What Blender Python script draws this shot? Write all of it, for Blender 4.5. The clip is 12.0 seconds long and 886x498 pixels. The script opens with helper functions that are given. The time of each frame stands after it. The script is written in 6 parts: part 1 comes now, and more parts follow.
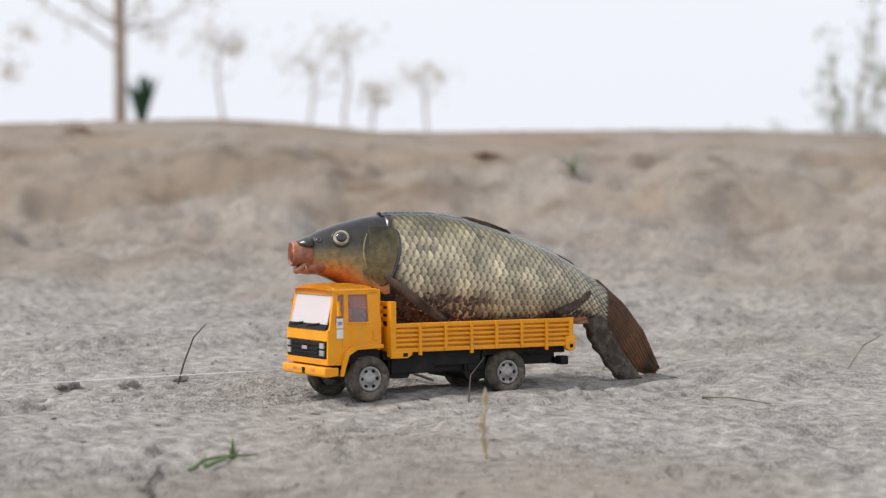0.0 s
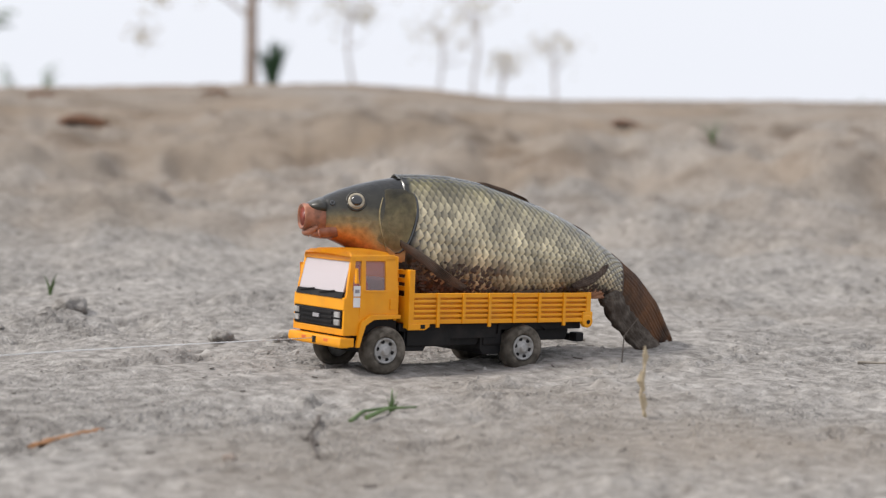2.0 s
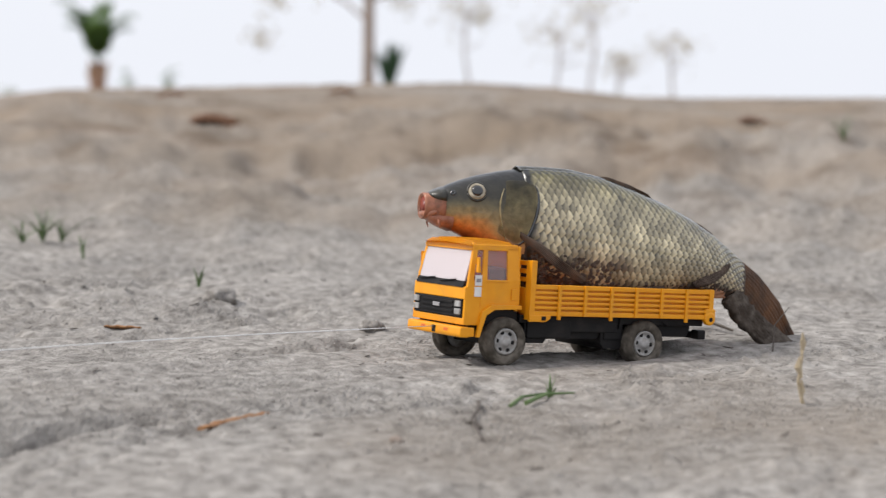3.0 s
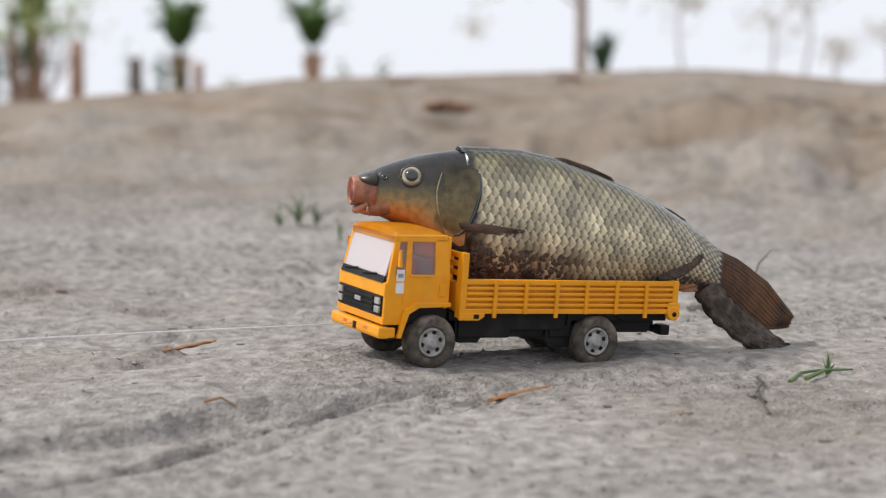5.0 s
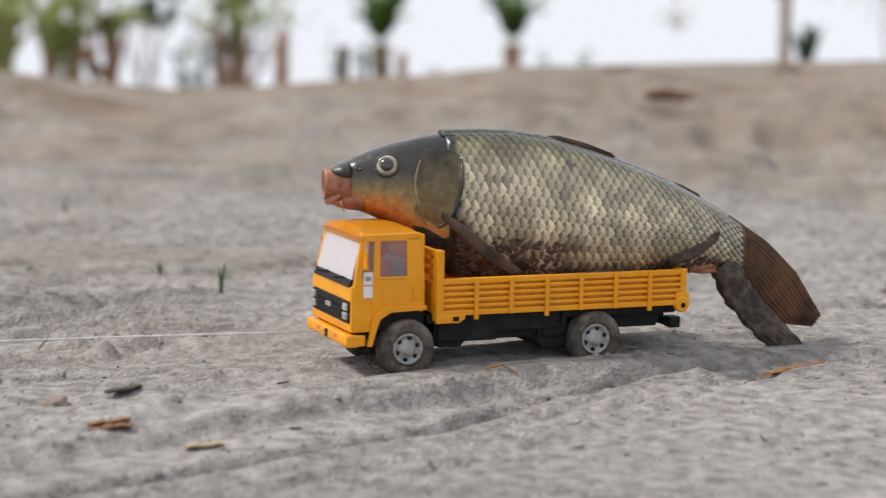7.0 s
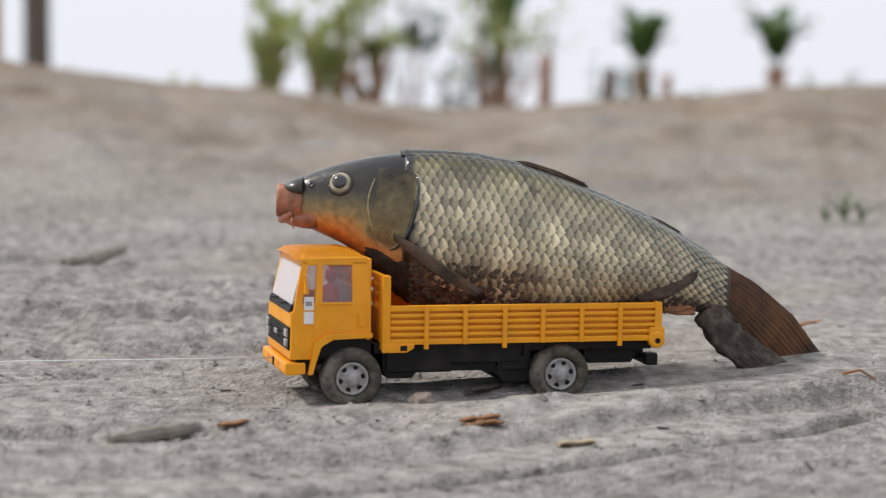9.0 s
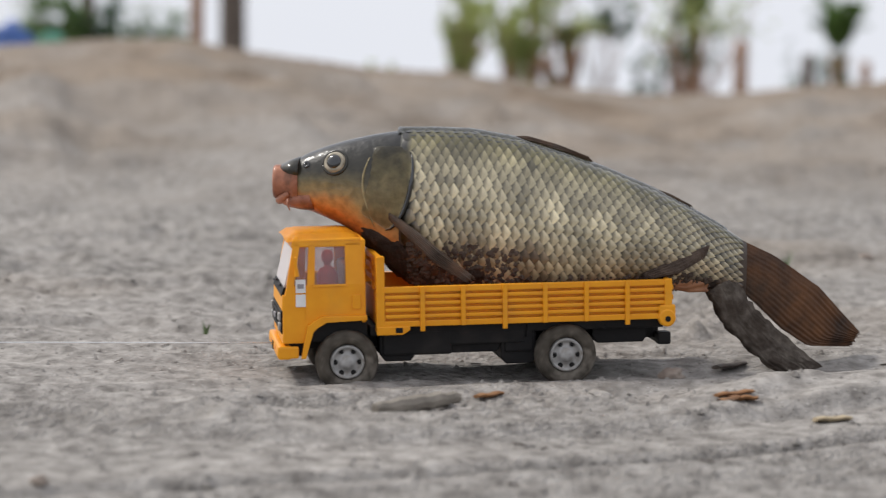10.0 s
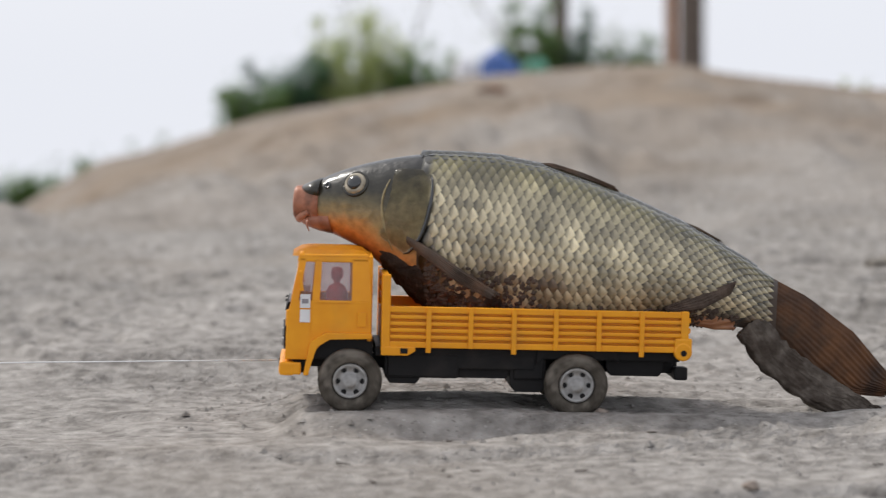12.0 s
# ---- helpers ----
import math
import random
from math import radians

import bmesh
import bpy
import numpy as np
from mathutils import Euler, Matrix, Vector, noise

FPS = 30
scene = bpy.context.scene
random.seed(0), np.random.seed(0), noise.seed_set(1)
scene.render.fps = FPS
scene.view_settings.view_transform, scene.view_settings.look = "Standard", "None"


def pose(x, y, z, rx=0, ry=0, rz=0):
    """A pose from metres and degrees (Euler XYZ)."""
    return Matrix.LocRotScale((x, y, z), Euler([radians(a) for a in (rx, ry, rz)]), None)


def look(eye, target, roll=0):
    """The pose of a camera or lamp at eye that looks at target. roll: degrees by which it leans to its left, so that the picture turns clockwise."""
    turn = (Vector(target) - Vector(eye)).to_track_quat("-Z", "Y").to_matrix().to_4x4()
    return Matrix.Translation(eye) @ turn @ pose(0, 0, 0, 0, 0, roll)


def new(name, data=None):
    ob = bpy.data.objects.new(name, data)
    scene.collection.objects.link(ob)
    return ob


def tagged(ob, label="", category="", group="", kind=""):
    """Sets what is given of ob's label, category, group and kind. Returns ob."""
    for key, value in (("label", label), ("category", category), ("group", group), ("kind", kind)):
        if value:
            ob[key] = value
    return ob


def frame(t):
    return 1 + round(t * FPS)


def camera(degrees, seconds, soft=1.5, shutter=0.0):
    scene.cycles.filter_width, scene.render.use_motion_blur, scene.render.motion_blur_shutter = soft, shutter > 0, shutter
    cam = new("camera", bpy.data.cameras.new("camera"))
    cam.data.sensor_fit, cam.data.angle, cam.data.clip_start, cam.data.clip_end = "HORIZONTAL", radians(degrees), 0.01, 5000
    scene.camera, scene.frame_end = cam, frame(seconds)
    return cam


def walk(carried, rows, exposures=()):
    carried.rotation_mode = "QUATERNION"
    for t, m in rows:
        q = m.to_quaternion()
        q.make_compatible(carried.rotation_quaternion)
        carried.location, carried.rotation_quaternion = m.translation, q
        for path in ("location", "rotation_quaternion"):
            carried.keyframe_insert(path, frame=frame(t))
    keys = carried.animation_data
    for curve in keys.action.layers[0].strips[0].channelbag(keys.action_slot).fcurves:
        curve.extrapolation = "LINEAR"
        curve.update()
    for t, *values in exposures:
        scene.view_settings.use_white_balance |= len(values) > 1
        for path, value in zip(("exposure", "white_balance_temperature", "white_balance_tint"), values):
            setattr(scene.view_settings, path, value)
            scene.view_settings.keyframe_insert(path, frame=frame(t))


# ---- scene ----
# ------------------------------------------------------------------ camera
CAM_ROWS = [
    (0, 0.2710, 0.0138, 0.1686, 85.850, 0.449, -45.788),
    (0.5, 0.2699, 0.0139, 0.1692, 85.895, 0.475, -45.223),
    (1, 0.2649, 0.0187, 0.1671, 85.575, 0.583, -44.132),
    (1.5, 0.2620, 0.0219, 0.1647, 85.281, 0.910, -43.220),
    (2, 0.2585, 0.0257, 0.1614, 84.992, 1.235, -42.384),
    (2.5, 0.2486, 0.0289, 0.1577, 85.028, 1.263, -40.881),
    (4.5, 0.2047, 0.0340, 0.1525, 84.533, -0.045, -34.803),
    (5, 0.1954, 0.0316, 0.1519, 84.613, 0.407, -33.477),
    (5.5, 0.1832, 0.0308, 0.1500, 84.589, 0.636, -31.979),
    (6, 0.1747, 0.0325, 0.1476, 84.615, 0.619, -30.772),
    (6.5, 0.1635, 0.0367, 0.1460, 84.721, 0.558, -29.415),
    (7, 0.1582, 0.0419, 0.1431, 84.345, 0.835, -28.153),
    (7.5, 0.1438, 0.0484, 0.1407, 84.371, 0.341, -25.930),
    (9.5, 0.1062, 0.0537, 0.1320, 84.729, 0.799, -18.780),
    (10, 0.0890, 0.0510, 0.1303, 84.507, 0.653, -15.905),
    (10.5, 0.0664, 0.0357, 0.1326, 84.741, 0.549, -13.879),
    (11, 0.0426, 0.0176, 0.1356, 84.808, 0.295, -10.047),
    (11.5, 0.0191, 0.0091, 0.1370, 84.857, -0.248, -6.272),
    (12, 0.0000, 0.0000, 0.1390, 85.074, -0.730, -3.416),
]
# seconds, place, roll, pitch and heading of the toy truck
TRUCK_ROWS = [
    (0, 1.1089, 0.8489, -0.0005, 2.83, -1.02, 164.79),
    (0.5, 1.1060, 0.8487, -0.0005, 2.47, -1.01, 165.33),
    (1, 1.0874, 0.8519, -0.0014, 2.10, 1.38, 169.05),
    (1.5, 1.0756, 0.8514, -0.0012, 2.98, 2.26, 170.91),
    (2, 1.0076, 0.8572, -0.0014, 1.64, -2.33, 172.33),
    (2.5, 0.9930, 0.8555, -0.0019, 1.76, -4.42, 172.49),
    (4.5, 0.8360, 0.8518, 0.0025, -1.48, -1.29, 172.39),
    (5, 0.7660, 0.8550, 0.0043, -2.43, -3.06, 174.14),
    (5.5, 0.7441, 0.8512, 0.0047, -3.18, -2.64, 174.89),
    (6, 0.7009, 0.8484, 0.0030, -3.10, -0.59, 175.05),
    (6.5, 0.6915, 0.8468, 0.0043, -3.84, -1.38, 175.41),
    (7, 0.6088, 0.8483, 0.0013, -1.87, 0.50, 174.32),
    (7.5, 0.5631, 0.8496, 0.0015, -1.79, 1.79, 176.55),
    (9.5, 0.3838, 0.8781, -0.0087, 0.08, -0.76, 173.02),
    (10, 0.3272, 0.8764, -0.0066, -0.05, 1.33, 172.61),
    (10.5, 0.2385, 0.8628, -0.0058, -0.10, 1.07, 172.31),
    (11, 0.1671, 0.8501, -0.0021, 1.60, -1.17, 175.20),
    (11.5, 0.1271, 0.8425, -0.0003, 2.58, -3.30, 178.20),
    (12, 0.0553, 0.8358, 0.0026, 1.83, -2.35, 179.99),
]
# seconds, x and z of the fish on the truck, and its slope
FISH_ROWS = [
    (0, -0.0320, 0.0734, 12.94), (0.5, -0.0321, 0.0728, 12.54), (1, -0.0312, 0.0727, 12.60), (1.5, -0.0310, 0.0718, 12.50),
    (2, -0.0321, 0.0733, 12.55), (2.5, -0.0308, 0.0726, 12.55), (4.5, -0.0322, 0.0715, 12.70), (5, -0.0323, 0.0708, 12.65),
    (5.5, -0.0324, 0.0703, 12.65), (6, -0.0333, 0.0713, 12.14), (6.5, -0.0333, 0.0720, 12.47), (7, -0.0342, 0.0728, 12.27),
    (7.5, -0.0333, 0.0713, 12.08), (9.5, -0.0312, 0.0730, 14.68), (10, -0.0310, 0.0726, 14.33), (10.5, -0.0312, 0.0723, 13.92),
    (11, -0.0312, 0.0728, 13.52), (11.5, -0.0319, 0.0726, 14.12), (12, -0.0326, 0.0717, 13.88),
]
cam = camera(24.0, 12.0, soft=1.2, shutter=0.3)
walk(cam, [(r[0], pose(r[1], r[2], r[3], r[4], 0, r[6]) @ pose(0, 0, 0, 0, 0, r[5])) for r in CAM_ROWS], [(0, 0.0), (7.5, 0.0), (9.5, -0.10), (10.5, -0.16), (12, -0.10)])
cam.data.dof.use_dof = True
cam.data.dof.focus_distance = 1.0
cam.data.dof.aperture_fstop = 11.0

# ------------------------------------------------------------------ world and light
SUN_ELEVATION, SUN_AZIMUTH = 50, 308
world = bpy.data.worlds.new("sky")
scene.world = world
world.use_nodes = True
wn = world.node_tree
sky = wn.nodes.new("ShaderNodeTexSky")
sky.sky_type = "NISHITA"
sky.sun_disc = False
sky.sun_elevation = radians(SUN_ELEVATION)
sky.sun_rotation = radians(SUN_AZIMUTH)
sky.air_density, sky.dust_density, sky.ozone_density = 1.0, 6.0, 1.0
sky_mix = wn.nodes.new("ShaderNodeMixRGB")
sky_mix.inputs[0].default_value = 0.85
sky_mix.inputs[2].default_value = (8.75, 9.0, 9.7, 1)
wn.links.new(sky.outputs[0], sky_mix.inputs[1])
wn.links.new(sky_mix.outputs[0], wn.nodes["Background"].inputs[0])
wn.nodes["Background"].inputs[1].default_value = 0.117

sun = new("sun", bpy.data.lights.new("sun", "SUN"))
sun.data.energy = 2.7
sun.data.angle = radians(9)
sun.data.color = (1.0, 0.96, 0.9)
az, el = radians(SUN_AZIMUTH), radians(SUN_ELEVATION)
toward = Vector((math.sin(az) * math.cos(el), math.cos(az) * math.cos(el), math.sin(el)))
sun.matrix_world = look(toward * 5, (0, 0, 0))


# ------------------------------------------------------------------ materials
def material(name, dark, light, rough=0.6, scale=40.0, detail=5.0, bump=0.0, bump_scale=None, metal=0.0, coat=0.0,
             spots=None, spot_scale=8.0, spot_amount=0.5, random=0.0, space="Object", transmission=0.0, rough_var=0.1, spec=0.5):
    """Two-scale mottled surface: grain between dark and light, with larger stains of a third colour."""
    m = bpy.data.materials.new(name)
    m.use_nodes = True
    nt = m.node_tree
    nodes, links = nt.nodes, nt.links
    bsdf = nodes["Principled BSDF"]
    coord = nodes.new("ShaderNodeTexCoord")
    n1 = nodes.new("ShaderNodeTexNoise")
    n1.inputs["Scale"].default_value, n1.inputs["Detail"].default_value = scale, detail
    links.new(coord.outputs[space], n1.inputs["Vector"])
    ramp = nodes.new("ShaderNodeMapRange")
    ramp.inputs[1].default_value, ramp.inputs[2].default_value = 0.3, 0.7
    links.new(n1.outputs["Fac"], ramp.inputs[0])
    mix = nodes.new("ShaderNodeMixRGB")
    mix.inputs[1].default_value, mix.inputs[2].default_value = (*dark, 1), (*light, 1)
    links.new(ramp.outputs[0], mix.inputs[0])
    colour = mix.outputs[0]
    if spots:
        n2 = nodes.new("ShaderNodeTexNoise")
        n2.inputs["Scale"].default_value, n2.inputs["Detail"].default_value = spot_scale, 6.0
        links.new(coord.outputs[space], n2.inputs["Vector"])
        r2 = nodes.new("ShaderNodeMapRange")
        r2.inputs[1].default_value, r2.inputs[2].default_value = 0.52, 0.68
        r2.inputs[4].default_value = spot_amount
        links.new(n2.outputs["Fac"], r2.inputs[0])
        mix2 = nodes.new("ShaderNodeMixRGB")
        mix2.inputs[2].default_value = (*spots, 1)
        links.new(r2.outputs[0], mix2.inputs[0])
        links.new(colour, mix2.inputs[1])
        colour = mix2.outputs[0]
    if random:
        info = nodes.new("ShaderNodeObjectInfo")
        hsv = nodes.new("ShaderNodeHueSaturation")
        rr = nodes.new("ShaderNodeMapRange")
        rr.inputs[3].default_value, rr.inputs[4].default_value = 1 - random, 1 + random
        links.new(info.outputs["Random"], rr.inputs[0])
        links.new(rr.outputs[0], hsv.inputs["Value"])
        links.new(colour, hsv.inputs["Color"])
        colour = hsv.outputs[0]
    links.new(colour, bsdf.inputs["Base Color"])
    rv = nodes.new("ShaderNodeMapRange")
    rv.inputs[3].default_value, rv.inputs[4].default_value = max(rough - rough_var, 0.02), min(rough + rough_var, 1)
    links.new(n1.outputs["Fac"], rv.inputs[0])
    links.new(rv.outputs[0], bsdf.inputs["Roughness"])
    bsdf.inputs["Metallic"].default_value = metal
    bsdf.inputs["Coat Weight"].default_value = coat
    bsdf.inputs["Coat Roughness"].default_value = 0.15
    bsdf.inputs["Specular IOR Level"].default_value = spec
    bsdf.inputs["Transmission Weight"].default_value = transmission
    if bump:
        nb = nodes.new("ShaderNodeTexNoise")
        nb.inputs["Scale"].default_value, nb.inputs["Detail"].default_value = bump_scale or scale * 2, 6.0
        links.new(coord.outputs[space], nb.inputs["Vector"])
        b = nodes.new("ShaderNodeBump")
        b.inputs["Strength"].default_value = 0.85
        b.inputs["Distance"].default_value = bump
        links.new(nb.outputs["Fac"], b.inputs["Height"])
        links.new(b.outputs[0], bsdf.inputs["Normal"])
    return m


def sand_material():
    """Pale dusty soil; further off, on the bank, it turns to warmer, browner earth in patches."""
    m = material("sandy_soil", (0.165, 0.152, 0.139), (0.390, 0.367, 0.342), 0.95, 130, 14, 0.0034, 420, spots=(0.22, 0.185, 0.15), spot_scale=2.4,
                 spot_amount=0.6, rough_var=0.04, spec=0.1)
    nodes, links = m.node_tree.nodes, m.node_tree.links
    bsdf = nodes["Principled BSDF"]
    old = bsdf.inputs["Base Color"].links[0].from_socket
    coord = nodes.new("ShaderNodeTexCoord")
    flat = nodes.new("ShaderNodeVectorMath")
    flat.operation = "MULTIPLY"
    flat.inputs[1].default_value = (1, 1, 0)
    far = nodes.new("ShaderNodeVectorMath")
    far.operation = "LENGTH"
    links.new(coord.outputs["Object"], flat.inputs[0])
    links.new(flat.outputs[0], far.inputs[0])
    where = nodes.new("ShaderNodeMapRange")
    where.inputs[1].default_value, where.inputs[2].default_value = 1.8, 3.2
    links.new(far.outputs["Value"], where.inputs[0])
    n = nodes.new("ShaderNodeTexNoise")
    n.inputs["Scale"].default_value, n.inputs["Detail"].default_value, n.inputs["Distortion"].default_value = 3.4, 9, 0.6
    links.new(coord.outputs["Object"], n.inputs["Vector"])
    much = nodes.new("ShaderNodeMapRange")
    much.inputs[1].default_value, much.inputs[2].default_value, much.inputs[3].default_value = 0.34, 0.70, 0.25
    links.new(n.outputs["Fac"], much.inputs[0])
    both = nodes.new("ShaderNodeMath")
    both.operation = "MULTIPLY"
    links.new(where.outputs[0], both.inputs[0])
    links.new(much.outputs[0], both.inputs[1])
    mix = nodes.new("ShaderNodeMixRGB")
    mix.inputs[2].default_value = (0.238, 0.180, 0.128, 1)
    links.new(both.outputs[0], mix.inputs[0])
    links.new(old, mix.inputs[1])

    def patches(scale, detail, lo, hi, amount, distortion=0.0):
        """Mask of irregular patches."""
        n = nodes.new("ShaderNodeTexNoise")
        n.inputs["Scale"].default_value, n.inputs["Detail"].default_value, n.inputs["Distortion"].default_value = scale, detail, distortion
        links.new(coord.outputs["Object"], n.inputs["Vector"])
        r = nodes.new("ShaderNodeMapRange")
        r.inputs[1].default_value, r.inputs[2].default_value, r.inputs[4].default_value = lo, hi, amount
        links.new(n.outputs["Fac"], r.inputs[0])
        return r.outputs[0]

    def over(colour, mask, tone):
        x = nodes.new("ShaderNodeMixRGB")
        x.inputs[2].default_value = (*tone, 1)
        links.new(mask, x.inputs[0])
        links.new(colour, x.inputs[1])
        return x.outputs[0]
    # damp dark earth showing on the bank, dark crumbs and pale grains everywhere
    damp = nodes.new("ShaderNodeMath")
    damp.operation = "MULTIPLY"
    links.new(where.outputs[0], damp.inputs[0])
    links.new(patches(6.5, 8, 0.54, 0.66, 0.75, 0.9), damp.inputs[1])
    colour = over(mix.outputs[0], damp.outputs[0], (0.13, 0.094, 0.066))
    colour = over(colour, patches(620, 3, 0.64, 0.70, 0.75), (0.060, 0.050, 0.042))
    colour = over(colour, patches(900, 2, 0.68, 0.74, 0.8), (0.62, 0.60, 0.57))
    links.new(colour, bsdf.inputs["Base Color"])
    # rough crumbly patches beside smooth dusty ones
    relief = [n for n in nodes if n.bl_idname == "ShaderNodeBump"][0]
    depth = patches(7, 4, 0.40, 0.62, 0.0046)
    nodes[-1].inputs[3].default_value = 0.0012
    links.new(depth, relief.inputs["Distance"])
    return m


SAND = sand_material()
YELLOW = material("yellow_plastic", (0.76, 0.290, 0.006), (0.83, 0.345, 0.010), 0.38, 120, 4, 0.00006, 700, spots=(0.60, 0.27, 0.03), spot_scale=70,
                  spot_amount=0.35, spec=0.35)
ORANGE_IN = material("orange_red_plastic", (0.62, 0.12, 0.02), (0.7, 0.16, 0.03), 0.5, 90, 3)
BLACK = material("black_plastic", (0.005, 0.005, 0.006), (0.012, 0.011, 0.011), 0.55, 90, 4, 0.0002, 500, spots=(0.05, 0.042, 0.036), spot_scale=60, spot_amount=0.3, spec=0.22)
TYRE = material("dusty_rubber", (0.050, 0.043, 0.035), (0.125, 0.109, 0.090), 0.95, 220, 6, 0.0009, 520, spots=(0.24, 0.212, 0.18), spot_scale=110, spot_amount=0.6, spec=0.1)
SILVER = material("silver_paint", (0.24, 0.232, 0.222), (0.50, 0.49, 0.48), 0.55, 230, 6, 0.0004, 420, metal=0.15, spots=(0.22, 0.195, 0.165), spot_scale=150, spot_amount=0.9)
WHITE = material("white_sticker", (0.66, 0.65, 0.66), (0.78, 0.77, 0.77), 0.45, 200, 3)
GREY_BAR = material("grey_print", (0.22, 0.2, 0.22), (0.3, 0.28, 0.3), 0.5, 200, 3)
RED = material("red_plastic", (0.42, 0.02, 0.03), (0.5, 0.035, 0.045), 0.45, 120, 3)
MAROON = material("dark_red_plastic", (0.16, 0.03, 0.04), (0.2, 0.045, 0.05), 0.5, 120, 3)
SEAT = material("grey_plastic", (0.3, 0.29, 0.3), (0.38, 0.37, 0.38), 0.6, 120, 3)


def glass_material(name, sky_sheen):
    m = bpy.data.materials.new(name)
    m.use_nodes = True
    nt = m.node_tree
    b = nt.nodes["Principled BSDF"]
    b.inputs["Base Color"].default_value = (0.9, 0.84, 0.85, 1)
    b.inputs["Roughness"].default_value = 0.12
    b.inputs["IOR"].default_value = 1.5
    tr = nt.nodes.new("ShaderNodeBsdfTransparent")
    tr.inputs[0].default_value = (0.96, 0.92, 0.93, 1)
    fr = nt.nodes.new("ShaderNodeFresnel")
    mixs = nt.nodes.new("ShaderNodeMixShader")
    add = nt.nodes.new("ShaderNodeMath")
    add.operation = "ADD"
    # constant pale share: the sky's reflection painted into the pane's colour
    add.inputs[1].default_value = sky_sheen
    nt.links.new(fr.outputs[0], add.inputs[0])
    nt.links.new(add.outputs[0], mixs.inputs[0])
    nt.links.new(tr.outputs[0], mixs.inputs[1])
    nt.links.new(b.outputs[0], mixs.inputs[2])
    nt.links.new(mixs.outputs[0], nt.nodes["Material Output"].inputs[0])
    return m


GLASS = glass_material("clear_plastic_pane", 0.08)
# stronger whitening, for the bright sky mirrored in the windscreen
WINDSCREEN = glass_material("sky_whitened_pane", 0.38)


# ------------------------------------------------------------------ mesh helpers
def finish(name, bm, mat, smooth=False):
    bmesh.ops.recalc_face_normals(bm, faces=bm.faces)
    me = bpy.data.meshes.new(name)
    for f in bm.faces:
        f.smooth = smooth
    bm.to_mesh(me)
    bm.free()
    me.materials.append(mat)
    return me


def part(name, bm, mat, parent=None, label="", smooth=False):
    ob = new(name, finish(name, bm, mat, smooth))
    if parent is not None:
        ob.parent = parent
    if label:
        ob["label"] = label
    return ob


def prism(bm, outline, y0, y1, bevel=0.0, taper=None):
    """A slab whose outline lies in x and z, from y0 to y1. taper: y as a function of (y, x, z)."""
    rows = []
    for y in (y0, y1):
        rows.append([bm.verts.new((x, taper(y, x, z) if taper else y, z)) for x, z in outline])
    n = len(outline)
    faces = [bm.faces.new(rows[0]), bm.faces.new(list(reversed(rows[1])))]
    for i in range(n):
        faces.append(bm.faces.new((rows[0][i], rows[1][i], rows[1][(i + 1) % n], rows[0][(i + 1) % n])))
    if bevel:
        edges = list({e for f in faces for e in f.edges})
        bmesh.ops.bevel(bm, geom=edges, offset=bevel, segments=2, affect="EDGES", profile=0.6)


def box(bm, x0, x1, y0, y1, z0, z1, bevel=0.0):
    prism(bm, [(x0, z0), (x1, z0), (x1, z1), (x0, z1)], y0, y1, bevel)


def lathe(bm, profile, segments=32, axis="y", centre=(0, 0, 0)):
    """Turns (radius, height along the axis) points into a closed body."""
    rings = []
    for r, h in profile:
        ring = []
        for i in range(segments):
            a = 2 * math.pi * i / segments
            p = (r * math.cos(a), h, r * math.sin(a)) if axis == "y" else (r * math.cos(a), r * math.sin(a), h)
            ring.append(bm.verts.new(Vector(p) + Vector(centre)))
        rings.append(ring)
    for a, b in zip(rings, rings[1:]):
        for i in range(segments):
            bm.faces.new((a[i], a[(i + 1) % segments], b[(i + 1) % segments], b[i]))
    bm.faces.new(rings[0])
    bm.faces.new(rings[-1])


def tube(bm, points, radii, sides=6, squash=1.0):
    """A tapering rod along the points."""
    rings = []
    pts = [Vector(p) for p in points]
    for i, p in enumerate(pts):
        d = (pts[min(i + 1, len(pts) - 1)] - pts[max(i - 1, 0)]).normalized()
        a = d.cross(Vector((0.13, 0.27, 1))).normalized()
        b = d.cross(a)
        r = radii[i] if hasattr(radii, "__len__") else radii
        rings.append([bm.verts.new(p + (a * math.cos(t) + b * math.sin(t) * squash) * r) for t in (2 * math.pi * k / sides for k in range(sides))])
    for a, b in zip(rings, rings[1:]):
        for k in range(sides):
            bm.faces.new((a[k], a[(k + 1) % sides], b[(k + 1) % sides], b[k]))
    bm.faces.new(rings[0])
    bm.faces.new(rings[-1])


# ------------------------------------------------------------------ ground
CENTRE = (0.14, 0.03)
# compass angle (degrees, to the left of +y) and height of the bank's crest
CREST = [(-180, 0.05), (-100, 0.09), (-59, 0.10), (-55, 0.108), (-50, 0.102), (-47, 0.096), (-45, 0.098), (-43, 0.115), (-40.8, 0.121), (-35.5, 0.109), (-32.5, 0.102),
         (-29.8, 0.094), (-27.6, 0.073), (-25.3, 0.06), (-23, 0.041), (-20.7, 0.034), (-18.4, 0.05), (-16, 0.075), (-13, 0.089),
         (-10, 0.116), (-8, 0.143), (-6, 0.141), (-4.2, 0.13), (-2.5, 0.122), (-1, 0.098), (0.4, 0.08), (1.8, 0.06), (3.1, 0.043), (4.4, 0.012),
         (6, -0.026), (7.5, -0.052), (9, -0.116), (10.6, -0.2), (14, -0.3), (30, -0.35), (60, -0.2), (120, 0.0), (180, 0.05)]
CREST_R = 4.2


def hashed(ix, iy, seed):
    h = np.sin(ix * 127.1 + iy * 311.7 + seed * 74.7) * 43758.5453
    return h - np.floor(h)


